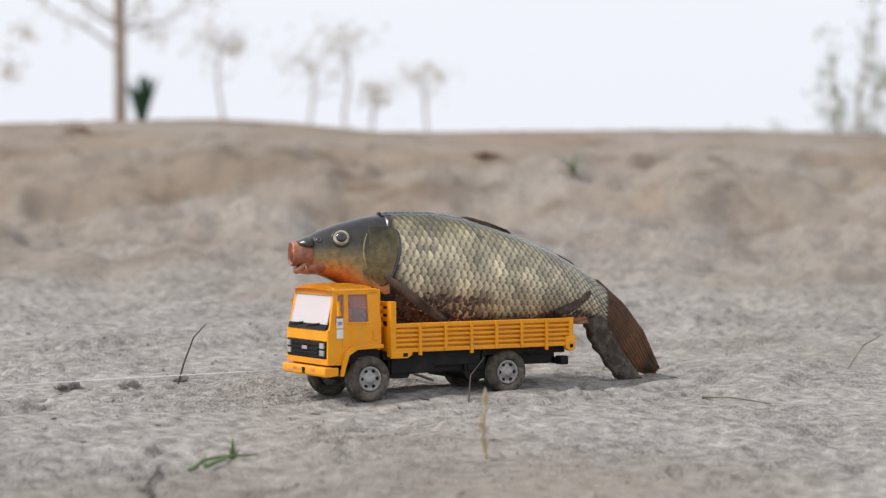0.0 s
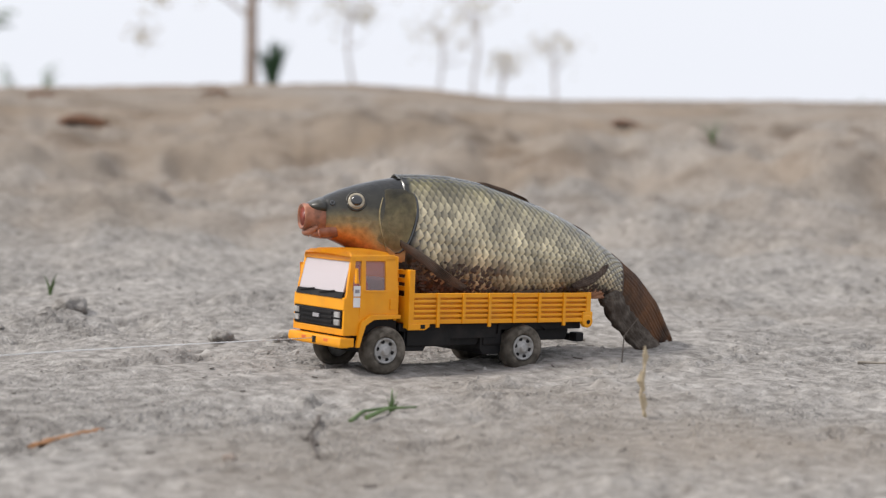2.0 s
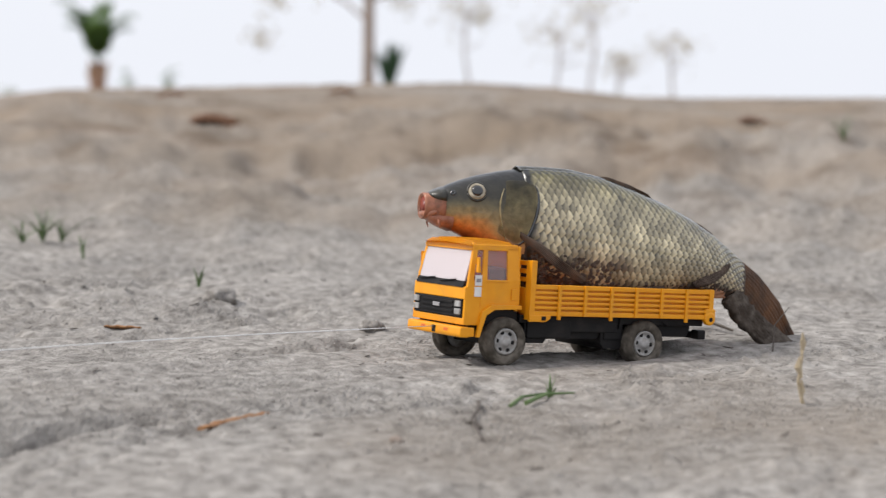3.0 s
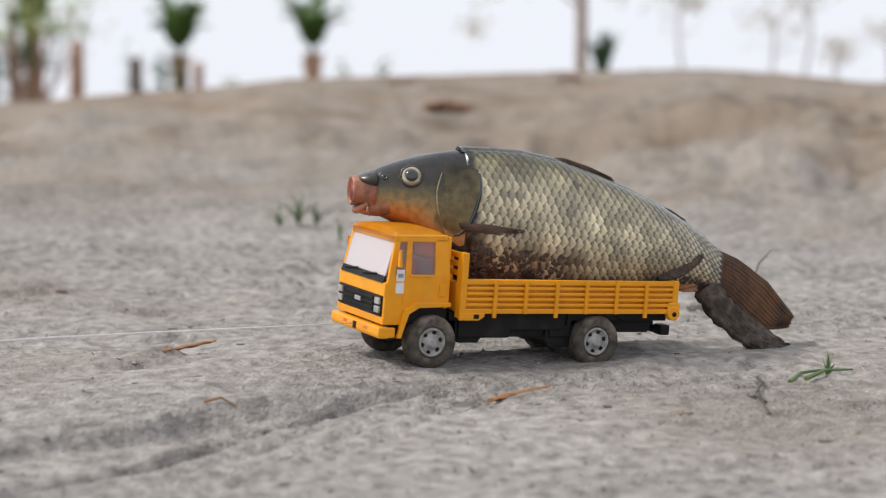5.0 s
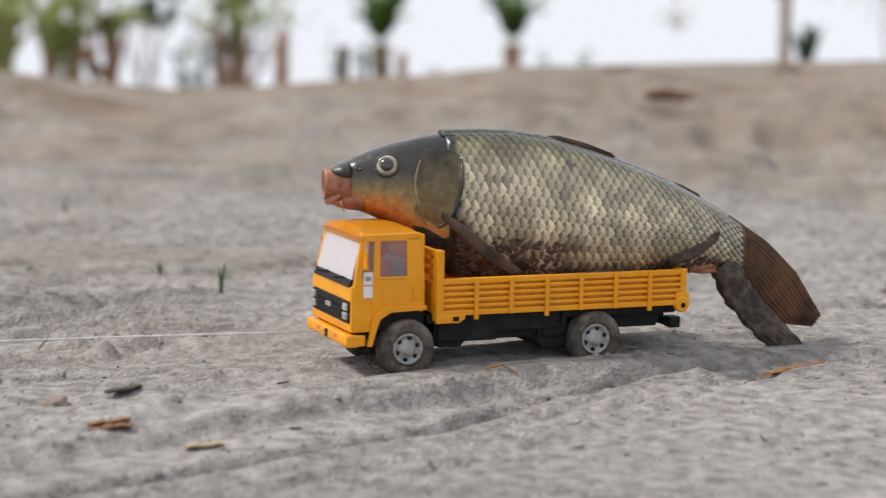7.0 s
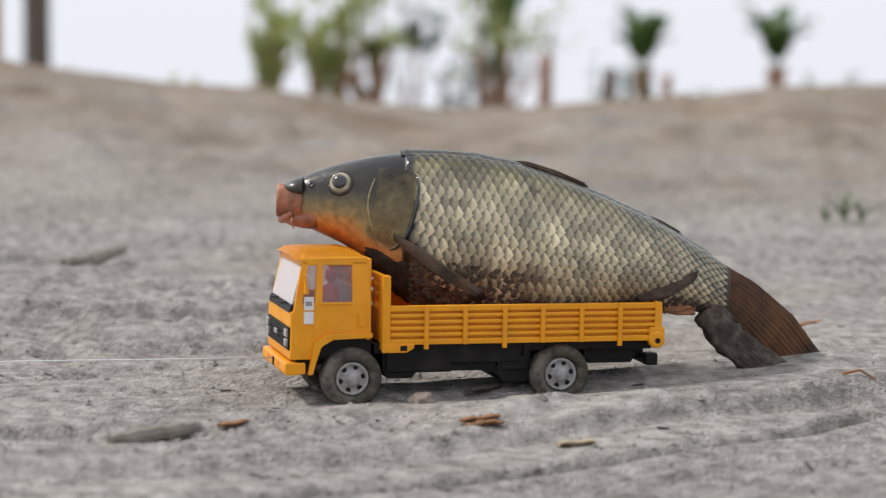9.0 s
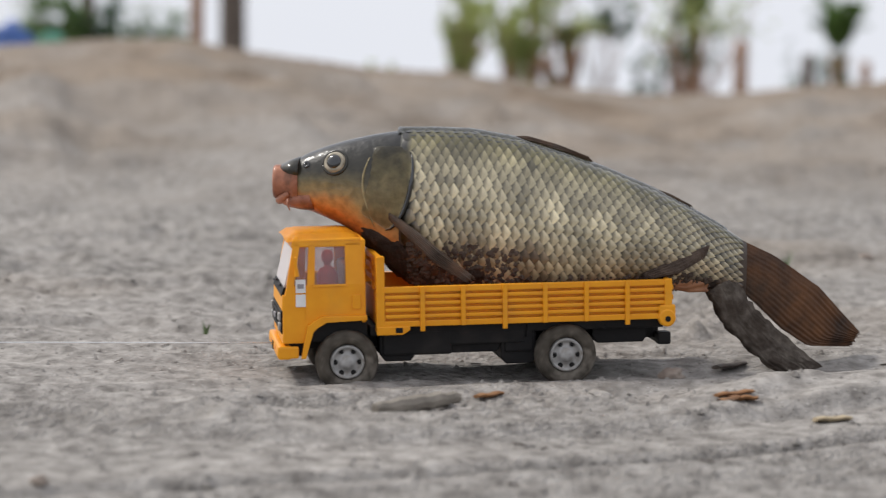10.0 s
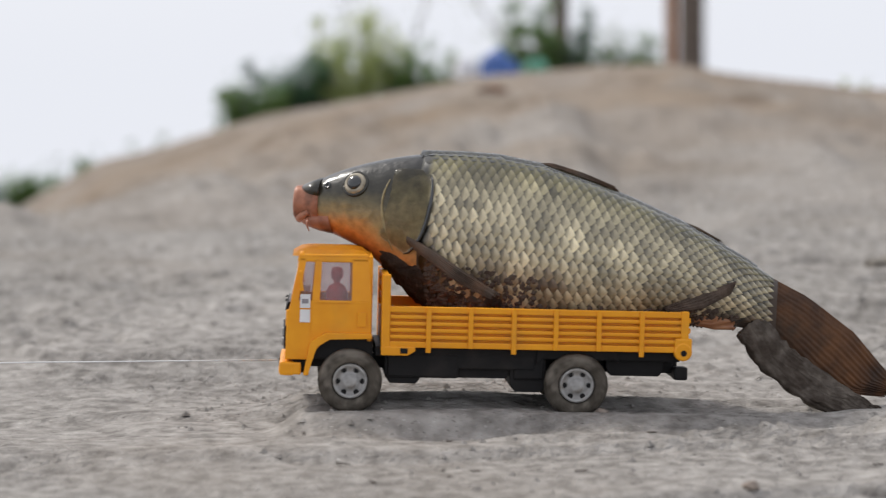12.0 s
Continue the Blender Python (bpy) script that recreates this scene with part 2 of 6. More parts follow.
def value_noise(x, y, seed):
    ix, iy = np.floor(x), np.floor(y)
    fx, fy = x - ix, y - iy
    fx, fy = fx * fx * fx * (fx * (fx * 6 - 15) + 10), fy * fy * fy * (fy * (fy * 6 - 15) + 10)
    a, b = hashed(ix, iy, seed), hashed(ix + 1, iy, seed)
    c, d = hashed(ix, iy + 1, seed), hashed(ix + 1, iy + 1, seed)
    return (a + (b - a) * fx) * (1 - fy) + (c + (d - c) * fx) * fy - 0.5


def fractal(x, y, seed, octaves=4):
    out, amp = 0, 1.0
    for k in range(octaves):
        out = out + amp * value_noise(x * 2**k + 17.3 * k, y * 2**k - 9.1 * k, seed + k)
        amp *= 0.5
    return out


def smooth(v, a, b):
    t = np.clip((v - a) / (b - a), 0, 1)
    return t * t * (3 - 2 * t)


def wheel_prints():
    """Where the wheels press on the ground along the truck's way."""
    spots = []
    times = np.linspace(0, 12, 121)
    cols = np.array(TRUCK_ROWS).T
    for t in times:
        m = pose(*[float(np.interp(t, cols[0], c)) for c in cols[1:]])
        for x in (0.0447, -0.0447):
            for y in (0.024, -0.024):
                spots.append(tuple(m @ Vector((x, y, 0.0012))))
    return np.array(spots)


PRINTS = wheel_prints()


def ground_height(x, y, fine=True):
    x, y = np.asarray(x, float), np.asarray(y, float)
    dx, dy = x - CENTRE[0], y - CENTRE[1]
    r = np.hypot(dx, dy)
    angle = np.degrees(np.arctan2(-dx, dy))
    crest = np.interp(angle, [c[0] for c in CREST], [c[1] for c in CREST])
    # gentle floor, then the bank, then a fall behind it
    rough = fractal(x * 1.7, y * 1.7, 3, 3)
    rise = smooth(r + rough * 0.25, 1.7, CREST_R)
    bank = crest * np.where(crest < 0, smooth(r, 1.9, CREST_R), rise ** (1.0 + 0.5 * smooth(angle, -30, -50)))
    fall = smooth(r, CREST_R, 9.0)
    z = bank * (1 - fall) + fall * np.minimum(crest, 0.0) - (0.047 + 0.05 * smooth(angle, 2, 9) * (1 - smooth(angle, 30, 60))) * np.maximum(r - CREST_R - 0.3, 0) * smooth(r, CREST_R, 6.0)
    z = z + rough * 0.012 * smooth(r, 1.2, 2.5) * (1 - smooth(r, 3.4, 4.0))
    near = 1 - smooth(r, 2.5, 6.0)
    z = z + near * (fractal(x * 4.2, y * 5.5, 11, 2) * 0.007)
    # a shallow dip that the truck crosses
    z = z - 0.0075 * np.exp(-(((x - 0.32) / 0.17) ** 2)) * (1 - smooth(y, 0.95, 1.15))
    # the strip that the wheels have pressed
    inside = (np.abs(y - 0.845) < 0.16) & (x > -0.35) & (x < 1.4)
    if np.any(inside):
        xs, ys = x[inside], y[inside]
        weight, level, rut = np.full(xs.shape, 0.15), np.zeros(xs.shape), np.zeros(xs.shape)
        for st, py, pz in PRINTS:
            d2 = ((xs - st) / 0.022) ** 2 + ((ys - py) / 0.016) ** 2
            w = np.exp(-d2)
            weight += w
            level += w * pz
            rut = np.maximum(rut, np.exp(-(((xs - st) / 0.02) ** 2) - ((ys - py) / 0.0075) ** 4))
        hold = np.clip((weight - 0.15) * 2, 0, 1)
        zz = z[inside] * (1 - hold) + hold * (level / weight + 0.0026)
        z[inside] = zz - 0.0022 * rut
        flat = np.zeros(x.shape)
        flat[inside] = hold
    else:
        flat = np.zeros(x.shape)
    if fine:
        calm = (1 - 0.75 * flat) * near
        lane = np.exp(-(((y - 0.86) / 0.065) ** 4)) * (1 - smooth(x, 1.25, 1.5))
        calm = calm * (1 - 0.45 * lane) * (1 - (0.45 + 0.35 * (1 - smooth(x, 0.55, 0.85))) * (1 - smooth(y, 0.72, 0.80)))
        # old tracks and small ledges in the foreground
        wob = 0.006 * fractal(x * 8, y * 8, 29, 2)
        groove = y - np.interp(x, [-0.2, 0.1, 0.30, 0.43, 0.53, 0.65, 0.8, 1.0], [0.655, 0.665, 0.682, 0.708, 0.736, 0.79, 0.812, 0.81]) + wob
        ledge = y - np.interp(x, [-0.2, 0.0, 0.19, 0.26, 0.35, 0.45, 0.52, 0.58, 0.7], [0.73, 0.74, 0.745, 0.73, 0.738, 0.762, 0.768, 0.792, 0.80]) + wob * 1.5
        west = 1 - smooth(x, 0.62, 0.85)
        z = z - near * (1 - 0.8 * flat) * west * 0.0105 * np.exp(-((groove / 0.0048) ** 2)) * smooth(-groove, -0.010, 0.004)
        z = z + near * (1 - 0.8 * flat) * west * (0.0045 + 0.0040 * smooth(x, 0.36, 0.46)) * smooth(ledge, -0.003, 0.006) * (1 - smooth(ledge, 0.02, 0.07))
        for off in (-0.022, -0.04, -0.058):
            z = z - near * west * 0.0026 * np.exp(-(((groove - off) / 0.004) ** 2))
        patch = np.clip(0.5 + 1.5 * value_noise(x * 4.3 + 3, y * 5.1, 47), 0.05, 1.6)
        streak = fractal(x * 8 + 2 * y, y * 60, 21, 3)
        z = z + calm * 0.0048 * streak * patch
        z = z + calm * 0.0050 * fractal(x * 17, y * 30, 31, 4)
        lumps = np.clip(fractal(x * 85, y * 105, 41, 3) - 0.20, 0, 1)
        z = z + calm * 0.0130 * lumps * patch
        dents = np.clip(fractal(x * 26, y * 36, 61, 2) - 0.30, 0, 1)
        z = z - calm * 0.020 * dents
        crease = fractal(x * 5.5 + y, y * 17, 53, 3)
        z = z - calm * 0.0042 * np.exp(-((crease / 0.035) ** 2)) * np.clip(0.2 + 2 * value_noise(x * 6, y * 8, 59), 0, 1)
        step = fractal(x * 3.2, y * 10, 67, 3)
        z = z + calm * 0.0045 * smooth(step, 0.02, 0.07) - calm * 0.002
        bankrough = smooth(r, 1.6, 2.6) * (1 - smooth(r, 3.1, 3.9))
        z = z + bankrough * (0.034 * fractal(x * 5, y * 5, 71, 4) + 0.030 * fractal(angle * 0.55, r * 1.6, 77, 4) * np.maximum(smooth(-angle, 26, 36), smooth(angle, -9, -3)) + 0.022 * np.clip(fractal(x * 14, y * 14, 83, 3), 0, 1))
    return z


def build_ground():
    radii = [0.0, 0.12, 0.25, 0.36, 0.42, 0.46]
    while radii[-1] < 1.35:
        radii.append(radii[-1] + 0.0030)
    step = 0.0030
    while radii[-1] < 6.0:
        step *= 1.016
        radii.append(radii[-1] + step)
    while radii[-1] < 4000:
        radii.append(radii[-1] * 1.13)
    angles = list(np.arange(-64, 16.01, 0.165)) + list(np.arange(20, 294, 4.0))
    rr, aa = np.meshgrid(np.array(radii), np.radians(angles), indexing="ij")
    x = CENTRE[0] - rr * np.sin(aa)
    y = CENTRE[1] + rr * np.cos(aa)
    z = ground_height(x.ravel(), y.ravel()).reshape(x.shape)
    n, m = x.shape
    verts = np.stack([x, y, z], -1).reshape(-1, 3)
    i = np.arange(n - 1)[:, None] * m
    j = np.arange(m)[None, :]
    k = (j + 1) % m
    quads = np.stack([i + j, i + k, i + m + k, i + m + j], -1).reshape(-1, 4)
    me = bpy.data.meshes.new("ground")
    me.vertices.add(len(verts))
    me.vertices.foreach_set("co", verts.ravel())
    me.loops.add(quads.size)
    me.loops.foreach_set("vertex_index", quads.ravel().astype(np.int32))
    me.polygons.add(len(quads))
    me.polygons.foreach_set("loop_start", np.arange(0, quads.size, 4, dtype=np.int32))
    me.polygons.foreach_set("loop_total", np.full(len(quads), 4, dtype=np.int32))
    me.update(calc_edges=True)
    me.polygons.foreach_set("use_smooth", np.ones(len(quads), dtype=bool))
    me.materials.append(SAND)
    return tagged(new("ground", me), "dry pale sandy soil, trodden and lumpy, rising to a low bank", "ground", kind="structure")


build_ground()


def on_ground(x, y):
    return float(ground_height(np.array([x]), np.array([y]))[0])


# ------------------------------------------------------------------ toy truck (x ahead, y to its left, z up)
def build_truck():
    truck = new("toy_truck")
    tagged(truck, "small bright yellow plastic toy lorry with dusty tyres", "toy truck")

    def cab_y(y, x, z):
        s = 1 if y > 0 else -1
        return y - s * 0.0022 * max(0.0, (z - 0.042) / 0.02)

    # cab: back wall carrying side panels with arch, pillars and header; front panels
    bm = bmesh.new()
    box(bm, 0.0366, 0.0384, -0.0236, 0.0236, 0.028, 0.0615, 0.0005)
    body = part("cab", bm, YELLOW, truck)

    def slab(name, outline, y0, y1, bevel, taper=None):
        bm = bmesh.new()
        prism(bm, outline, y0, y1, bevel, taper)
        return part(name, bm, YELLOW, body)

    for s in (1, -1):
        y0, y1 = s * 0.0232, s * 0.0252
        slab("side_panel", [(0.0368, 0.030), (0.0525, 0.030), (0.0570, 0.0265), (0.0612, 0.0205), (0.0703, 0.0205), (0.0700, 0.0365), (0.0683, 0.0438), (0.0368, 0.0438)], y0, y1, 0.0005, cab_y)
        slab("pillar", [(0.0368, 0.0434), (0.0448, 0.0434), (0.0448, 0.0605), (0.0380, 0.0605)], y0, y1, 0.0004, cab_y)
        slab("pillar", [(0.0572, 0.0434), (0.0604, 0.0434), (0.0592, 0.0600), (0.0566, 0.0600)], y0, y1, 0.0004, cab_y)
        slab("pillar", [(0.0654, 0.0434), (0.0686, 0.0434), (0.0654, 0.0605), (0.0626, 0.0605)], y0, y1, 0.0004, cab_y)
        slab("header", [(0.0380, 0.0588), (0.0663, 0.0588), (0.0658, 0.0618), (0.0384, 0.0622)], y0, y1, 0.0006, cab_y)
        slab("window_trim", [(0.0444, 0.0430), (0.0580, 0.0430), (0.0580, 0.0440), (0.0444, 0.0440)], s * 0.0252, s * 0.0256, 0.0002, cab_y)
        slab("door_seam", [(0.0606, 0.0300), (0.0612, 0.0300), (0.0607, 0.0430), (0.0601, 0.0430)], s * 0.0252, s * 0.0255, 0.0001, cab_y)
    slab("front_panel", [(0.0678, 0.0335), (0.0705, 0.0335), (0.0702, 0.0400), (0.0678, 0.0400)], -0.0250, 0.0250, 0.0006)
    slab("apron", [(0.0683, 0.0205), (0.0704, 0.0205), (0.0704, 0.0240), (0.0683, 0.0240)], -0.0250, 0.0250, 0.0005)
    slab("header", [(0.0642, 0.0585), (0.0662, 0.0585), (0.0654, 0.0622), (0.0633, 0.0622)], -0.0226, 0.0226, 0.0005)
    # roof: domed plate with rounded rim and two marker bumps
    bm = bmesh.new()
    nx, ny = 10, 10
    grid = []
    for i in range(nx + 1):
        row = []
        for j in range(ny + 1):
            u, v = i / nx * 2 - 1, j / ny * 2 - 1
            e = max(abs(u) ** 6, abs(v) ** 6)
            row.append(bm.verts.new((0.0530 + u * 0.0152, v * 0.0232, 0.0645 - 0.0026 * e - 0.0008 * v * v)))
        grid.append(row)
    for i in range(nx):
        for j in range(ny):
            bm.faces.new((grid[i][j], grid[i + 1][j], grid[i + 1][j + 1], grid[i][j + 1]))
    bmesh.ops.solidify(bm, geom=list(bm.faces), thickness=0.0016)
    roof = part("roof", bm, YELLOW, truck, smooth=True)
    for s in (1, -1):
        bm = bmesh.new()
        lathe(bm, [(0.0013, 0.0), (0.0012, 0.0007), (0.0008, 0.0011)], 12, "z", (0.0642, s * 0.0198, 0.0617))
        part("marker_lamp", bm, YELLOW, roof, smooth=True)
    # wheel arch trims
    for s in (1, -1):
        bm = bmesh.new()
        y0, y1 = s * 0.0250, s * 0.0272
        prism(bm, [(0.0365, 0.0292), (0.0530, 0.0292), (0.0582, 0.0262), (0.0612, 0.0145), (0.0632, 0.0145), (0.0606, 0.0276), (0.0548, 0.0313), (0.0365, 0.0313)], y0, y1, 0.0004)
        part("wheel_arch", bm, YELLOW, truck)
        # door handle and vent behind the door
        bm = bmesh.new()
        box(bm, 0.0388, 0.0424, s * 0.0250, s * 0.0258, 0.0338, 0.0395, 0.0003)
        part("door_vent", bm, YELLOW, truck)
        bm = bmesh.new()
        prism(bm, [(0.0633, 0.0475), (0.0653, 0.0475), (0.0648, 0.0555), (0.0652, 0.0555)], s * 0.0258, s * 0.0284, 0.0006)
        part("wing_mirror", bm, YELLOW, truck)
        # glazing
        bm = bmesh.new()
        prism(bm, [(0.0442, 0.0436), (0.0576, 0.0436), (0.0570, 0.0595), (0.0442, 0.0595)], s * 0.0238, s * 0.0244, 0, cab_y)
        part("side_window", bm, GLASS, truck)
        bm = bmesh.new()
        prism(bm, [(0.0598, 0.0436), (0.0660, 0.0436), (0.0654, 0.0595), (0.0590, 0.0595)], s * 0.0238, s * 0.0244, 0, cab_y)
        part("quarter_window", bm, GLASS, truck)
        # stickers under the quarter window
        sticker = None
        for z0, z1 in ((0.0352, 0.0402), (0.0408, 0.0462)):
            bm = bmesh.new()
            box(bm, 0.0609, 0.0649, s * 0.0250, s * 0.02560, z0, z1, 0.0001)
            sticker = part("sticker", bm, WHITE, truck, "white sticker with small grey print")
        bm = bmesh.new()
        box(bm, 0.0616, 0.0642, s * 0.02561, s * 0.02572, 0.0426, 0.0444)
        part("print_bar", bm, GREY_BAR, sticker)
    # windscreen and its dark lower band
    bm = bmesh.new()
    prism(bm, [(0.0690, 0.0412), (0.0696, 0.0412), (0.0651, 0.0600), (0.0645, 0.0600)], -0.0218, 0.0218)
    part("windscreen", bm, WINDSCREEN, truck, "clear plastic windscreen, whitened to stand for reflected sky")
    bm = bmesh.new()
    prism(bm, [(0.0694, 0.0398), (0.0707, 0.0396), (0.0696, 0.0428), (0.0686, 0.0428)], -0.0228, 0.0228, 0.0002)
    part("wiper_panel", bm, BLACK, truck)
    for y in (-0.011, 0.009):
        bm = bmesh.new()
        tube(bm, [(0.0707, y - 0.008, 0.0418), (0.0702, y + 0.006, 0.0432)], 0.0004, 5)
        part("wiper", bm, BLACK, truck)
    # grille, lamps, bumper
    bm = bmesh.new()
    box(bm, 0.0690, 0.0709, -0.0232, 0.0232, 0.0243, 0.0334, 0.0004)
    for z in (0.0262, 0.0286, 0.0310):
        box(bm, 0.0708, 0.0715, -0.0150, 0.0150, z, z + 0.0012, 0.0002)
    grille = part("grille", bm, BLACK, truck, "black slatted radiator grille")
    bm = bmesh.new()
    prism(bm, [(0.0713, 0.0285), (0.0720, 0.0285), (0.0720, 0.0305), (0.0713, 0.0305)], -0.0030, 0.0030, 0.0002)
    part("emblem", bm, SEAT, grille)
    for s in (1, -1):
        for z in (0.0256, 0.0296):
            bm = bmesh.new()
            box(bm, 0.0706, 0.0718, s * 0.0176, s * 0.0226, z, z + 0.0030, 0.0004)
            part("headlight", bm, SILVER, grille, "small silver headlight")
    bm = bmesh.new()
    prism(bm, [(0.0668, 0.0142), (0.0723, 0.0142), (0.0728, 0.0160), (0.0724, 0.0196), (0.0668, 0.0196)], -0.0262, 0.0262, 0.0010)
    for s in (1, -1):
        box(bm, 0.0640, 0.0678, s * 0.0240, s * 0.0262, 0.0146, 0.0194, 0.0008)
    bumper = part("bumper", bm, YELLOW, truck)
    for y in (-0.010, 0.012):
        bm = bmesh.new()
        box(bm, 0.0722, 0.0727, y - 0.0022, y + 0.0022, 0.0160, 0.0182, 0.0002)
        part("fog_lamp", bm, ORANGE_IN, bumper, "dull orange lamp recess")
    bm = bmesh.new()
    box(bm, 0.0722, 0.0730, -0.0010, 0.0022, 0.0152, 0.0186, 0.0002)
    part("plate_mount", bm, BLACK, bumper)
    # inside
    bm = bmesh.new()
    box(bm, 0.0390, 0.0440, -0.0205, 0.0205, 0.030, 0.0500, 0.0015)
    box(bm, 0.0390, 0.0540, -0.0205, 0.0205, 0.030, 0.0360, 0.0015)
    part("seat", bm, SEAT, truck)
    bm = bmesh.new()
    box(bm, 0.0610, 0.0670, -0.0220, 0.0220, 0.034, 0.0415, 0.0010)
    part("dashboard", bm, SEAT, truck)
    bm = bmesh.new()
    lathe(bm, [(0.0040, 0.0360), (0.0044, 0.0420), (0.0043, 0.0462), (0.0032, 0.0486), (0.0013, 0.0496), (0.0013, 0.0506), (0.0023, 0.0520), (0.0025, 0.0538), (0.0020, 0.0556), (0.0008, 0.0563)],
          14, "z", (0.0505, 0.0085, 0.0))
    part("driver_figure", bm, RED, truck, "plain moulded red toy driver", smooth=True)

    # chassis
    bm = bmesh.new()
    for s in (1, -1):
        box(bm, -0.0850, 0.0690, s * 0.0085, s * 0.0125, 0.0165, 0.0225, 0.0006)
    box(bm, -0.0860, 0.0350, -0.0235, 0.0235, 0.0222, 0.0262, 0.0006)
    box(bm, 0.0360, 0.0680, -0.0225, 0.0225, 0.0205, 0.0290, 0.0006)
    box(bm, 0.0620, 0.0675, -0.0225, 0.0225, 0.0150, 0.0215, 0.0006)
    for x in (0.0447, -0.0447):
        box(bm, x - 0.0030, x + 0.0030, -0.0195, 0.0195, 0.0095, 0.0160, 0.0008)
    chassis = part("chassis", bm, BLACK, truck, "black plastic chassis with dried mud")
    for name, x0, x1, half, z0 in (("gearbox", 0.0170, 0.0312, 0.0225, 0.0116), ("underbody", -0.0186, 0.0172, 0.0205, 0.0140), ("axle_casing", -0.0328, -0.0184, 0.0222, 0.0090),
                                   ("tail_beam", -0.0800, -0.0570, 0.0190, 0.0158)):
        bm = bmesh.new()
        prism(bm, [(x0, 0.0230), (x0, z0 + 0.0022), (x0 + 0.0016, z0), (x1 - 0.0022, z0), (x1, z0 + 0.0030), (x1, 0.0230)], -half, half, 0.0005)
        part(name, bm, BLACK, chassis)
    for s in (1, -1):
        bm = bmesh.new()
        box(bm, 0.0020, 0.0300, s * 0.0120, s * 0.0238, 0.0140, 0.0236, 0.0010)
        part("fuel_tank", bm, BLACK, chassis)
        bm = bmesh.new()
        box(bm, -0.0280, 0.0030, s * 0.0190, s * 0.0236, 0.0178, 0.0230, 0.0005)
        box(bm, -0.0320, -0.0200, s * 0.0120, s * 0.0232, 0.0138, 0.0230, 0.0010)
        part("side_guard", bm, BLACK, chassis)
        bm = bmesh.new()
        prism(bm, [(-0.0290, 0.0262), (-0.0610, 0.0262), (-0.0615, 0.0215), (-0.0570, 0.0250), (-0.0330, 0.0250), (-0.0285, 0.0200)], s * 0.0170, s * 0.0245, 0.0004)
        part("mudguard", bm, BLACK, chassis)
    bm = bmesh.new()
    box(bm, -0.0880, -0.0845, -0.0200, 0.0200, 0.0150, 0.0188, 0.0006)
    for s in (1, -1):
        box(bm, -0.0870, -0.0800, s * 0.0080, s * 0.0110, 0.0165, 0.0225, 0.0005)
        box(bm, -0.0895, -0.0840, s * 0.0160, s * 0.0225, 0.0148, 0.0200, 0.0010)
    part("rear_bumper", bm, BLACK, chassis)

    # bed: floor, headboard with holes, side walls of slats and posts, tailboard
    bm = bmesh.new()
    box(bm, -0.0872, 0.0318, -0.0275, 0.0275, 0.0262, 0.0280, 0.0003)
    bed = part("bed_floor", bm, ORANGE_IN, truck, "orange-red load bed floor")
    bm = bmesh.new()
    box(bm, 0.0298, 0.0328, -0.0245, 0.0245, 0.0270, 0.0405, 0.0004)
    headboard = part("headboard", bm, YELLOW, truck)
    for y, w, z0, z1 in ((0.0266, 0.0026, 0.0240, 0.0548), (-0.0266, 0.0026, 0.0240, 0.0548), (0.0125, 0.0015, 0.0400, 0.0530), (-0.0125, 0.0015, 0.0400, 0.0530)):
        bm = bmesh.new()
        box(bm, 0.0296, 0.0330, y - w, y + w, z0, z1, 0.0005)
        part("post", bm, YELLOW, headboard)
    for z in (0.0435, 0.0478, 0.0520):
        bm = bmesh.new()
        box(bm, 0.0299, 0.0327, -0.0262, 0.0262, z, z + 0.0024, 0.0004)
        part("rail", bm, YELLOW, headboard)
    for s in (1, -1):
        # frame rails
        bm = bmesh.new()
        ya, yb = (0.0274, 0.0290) if s > 0 else (-0.0290, -0.0274)
        box(bm, -0.0868, 0.0300, ya - (0.001 if s > 0 else 0), yb + (0 if s > 0 else 0.001), 0.0401, 0.0425, 0.0004)
        box(bm, -0.0868, 0.0300, ya, yb, 0.0264, 0.0288, 0.0004)
        box(bm, -0.0862, 0.0296, s * 0.0262, s * 0.0270, 0.0270, 0.0415)
        wall = part("side_wall", bm, YELLOW, truck)
        for z in (0.0298, 0.0324, 0.0350, 0.0376):
            bm = bmesh.new()
            box(bm, -0.0862, 0.0296, s * 0.0266, s * 0.0290, z, z + 0.0016, 0.0005)
            part("slat", bm, YELLOW, wall)
        for k, x in enumerate((0.0145, -0.0020, -0.0190, -0.0355, -0.0525, -0.0695)):
            bm = bmesh.new()
            box(bm, x - 0.0010, x + 0.0010, s * 0.0285, s * 0.0299, 0.0245 if k in (0, 2, 5) else 0.0264, 0.0426, 0.0004)
            part("post", bm, YELLOW, wall)
        bm = bmesh.new()
        prism(bm, [(0.0330, 0.0232), (0.0225, 0.0232), (0.0195, 0.0250), (0.0195, 0.0268), (0.0330, 0.0268)], s * 0.0276, s * 0.0294, 0.0005)
        lug = part("front_lug", bm, YELLOW, wall)
        bm = bmesh.new()
        box(bm, 0.0225, 0.0255, s * 0.0290, s * 0.02955, 0.0240, 0.0262, 0.0003)
        part("lug_hole", bm, BLACK, lug)
        bm = bmesh.new()
        box(bm, -0.0882, -0.0850, s * 0.0274, s * 0.0294, 0.0262, 0.0428, 0.0005)
        lathe(bm, [(0.0036, s * 0.0272), (0.0036, s * 0.0296), (0.0030, s * 0.0300)], 16, "y", (-0.0860, 0, 0.0268))
        box(bm, -0.0896, -0.0826, s * 0.0276, s * 0.0296, 0.0266, 0.0322, 0.0008)
        hinge = part("hinge_block", bm, YELLOW, wall)
        bm = bmesh.new()
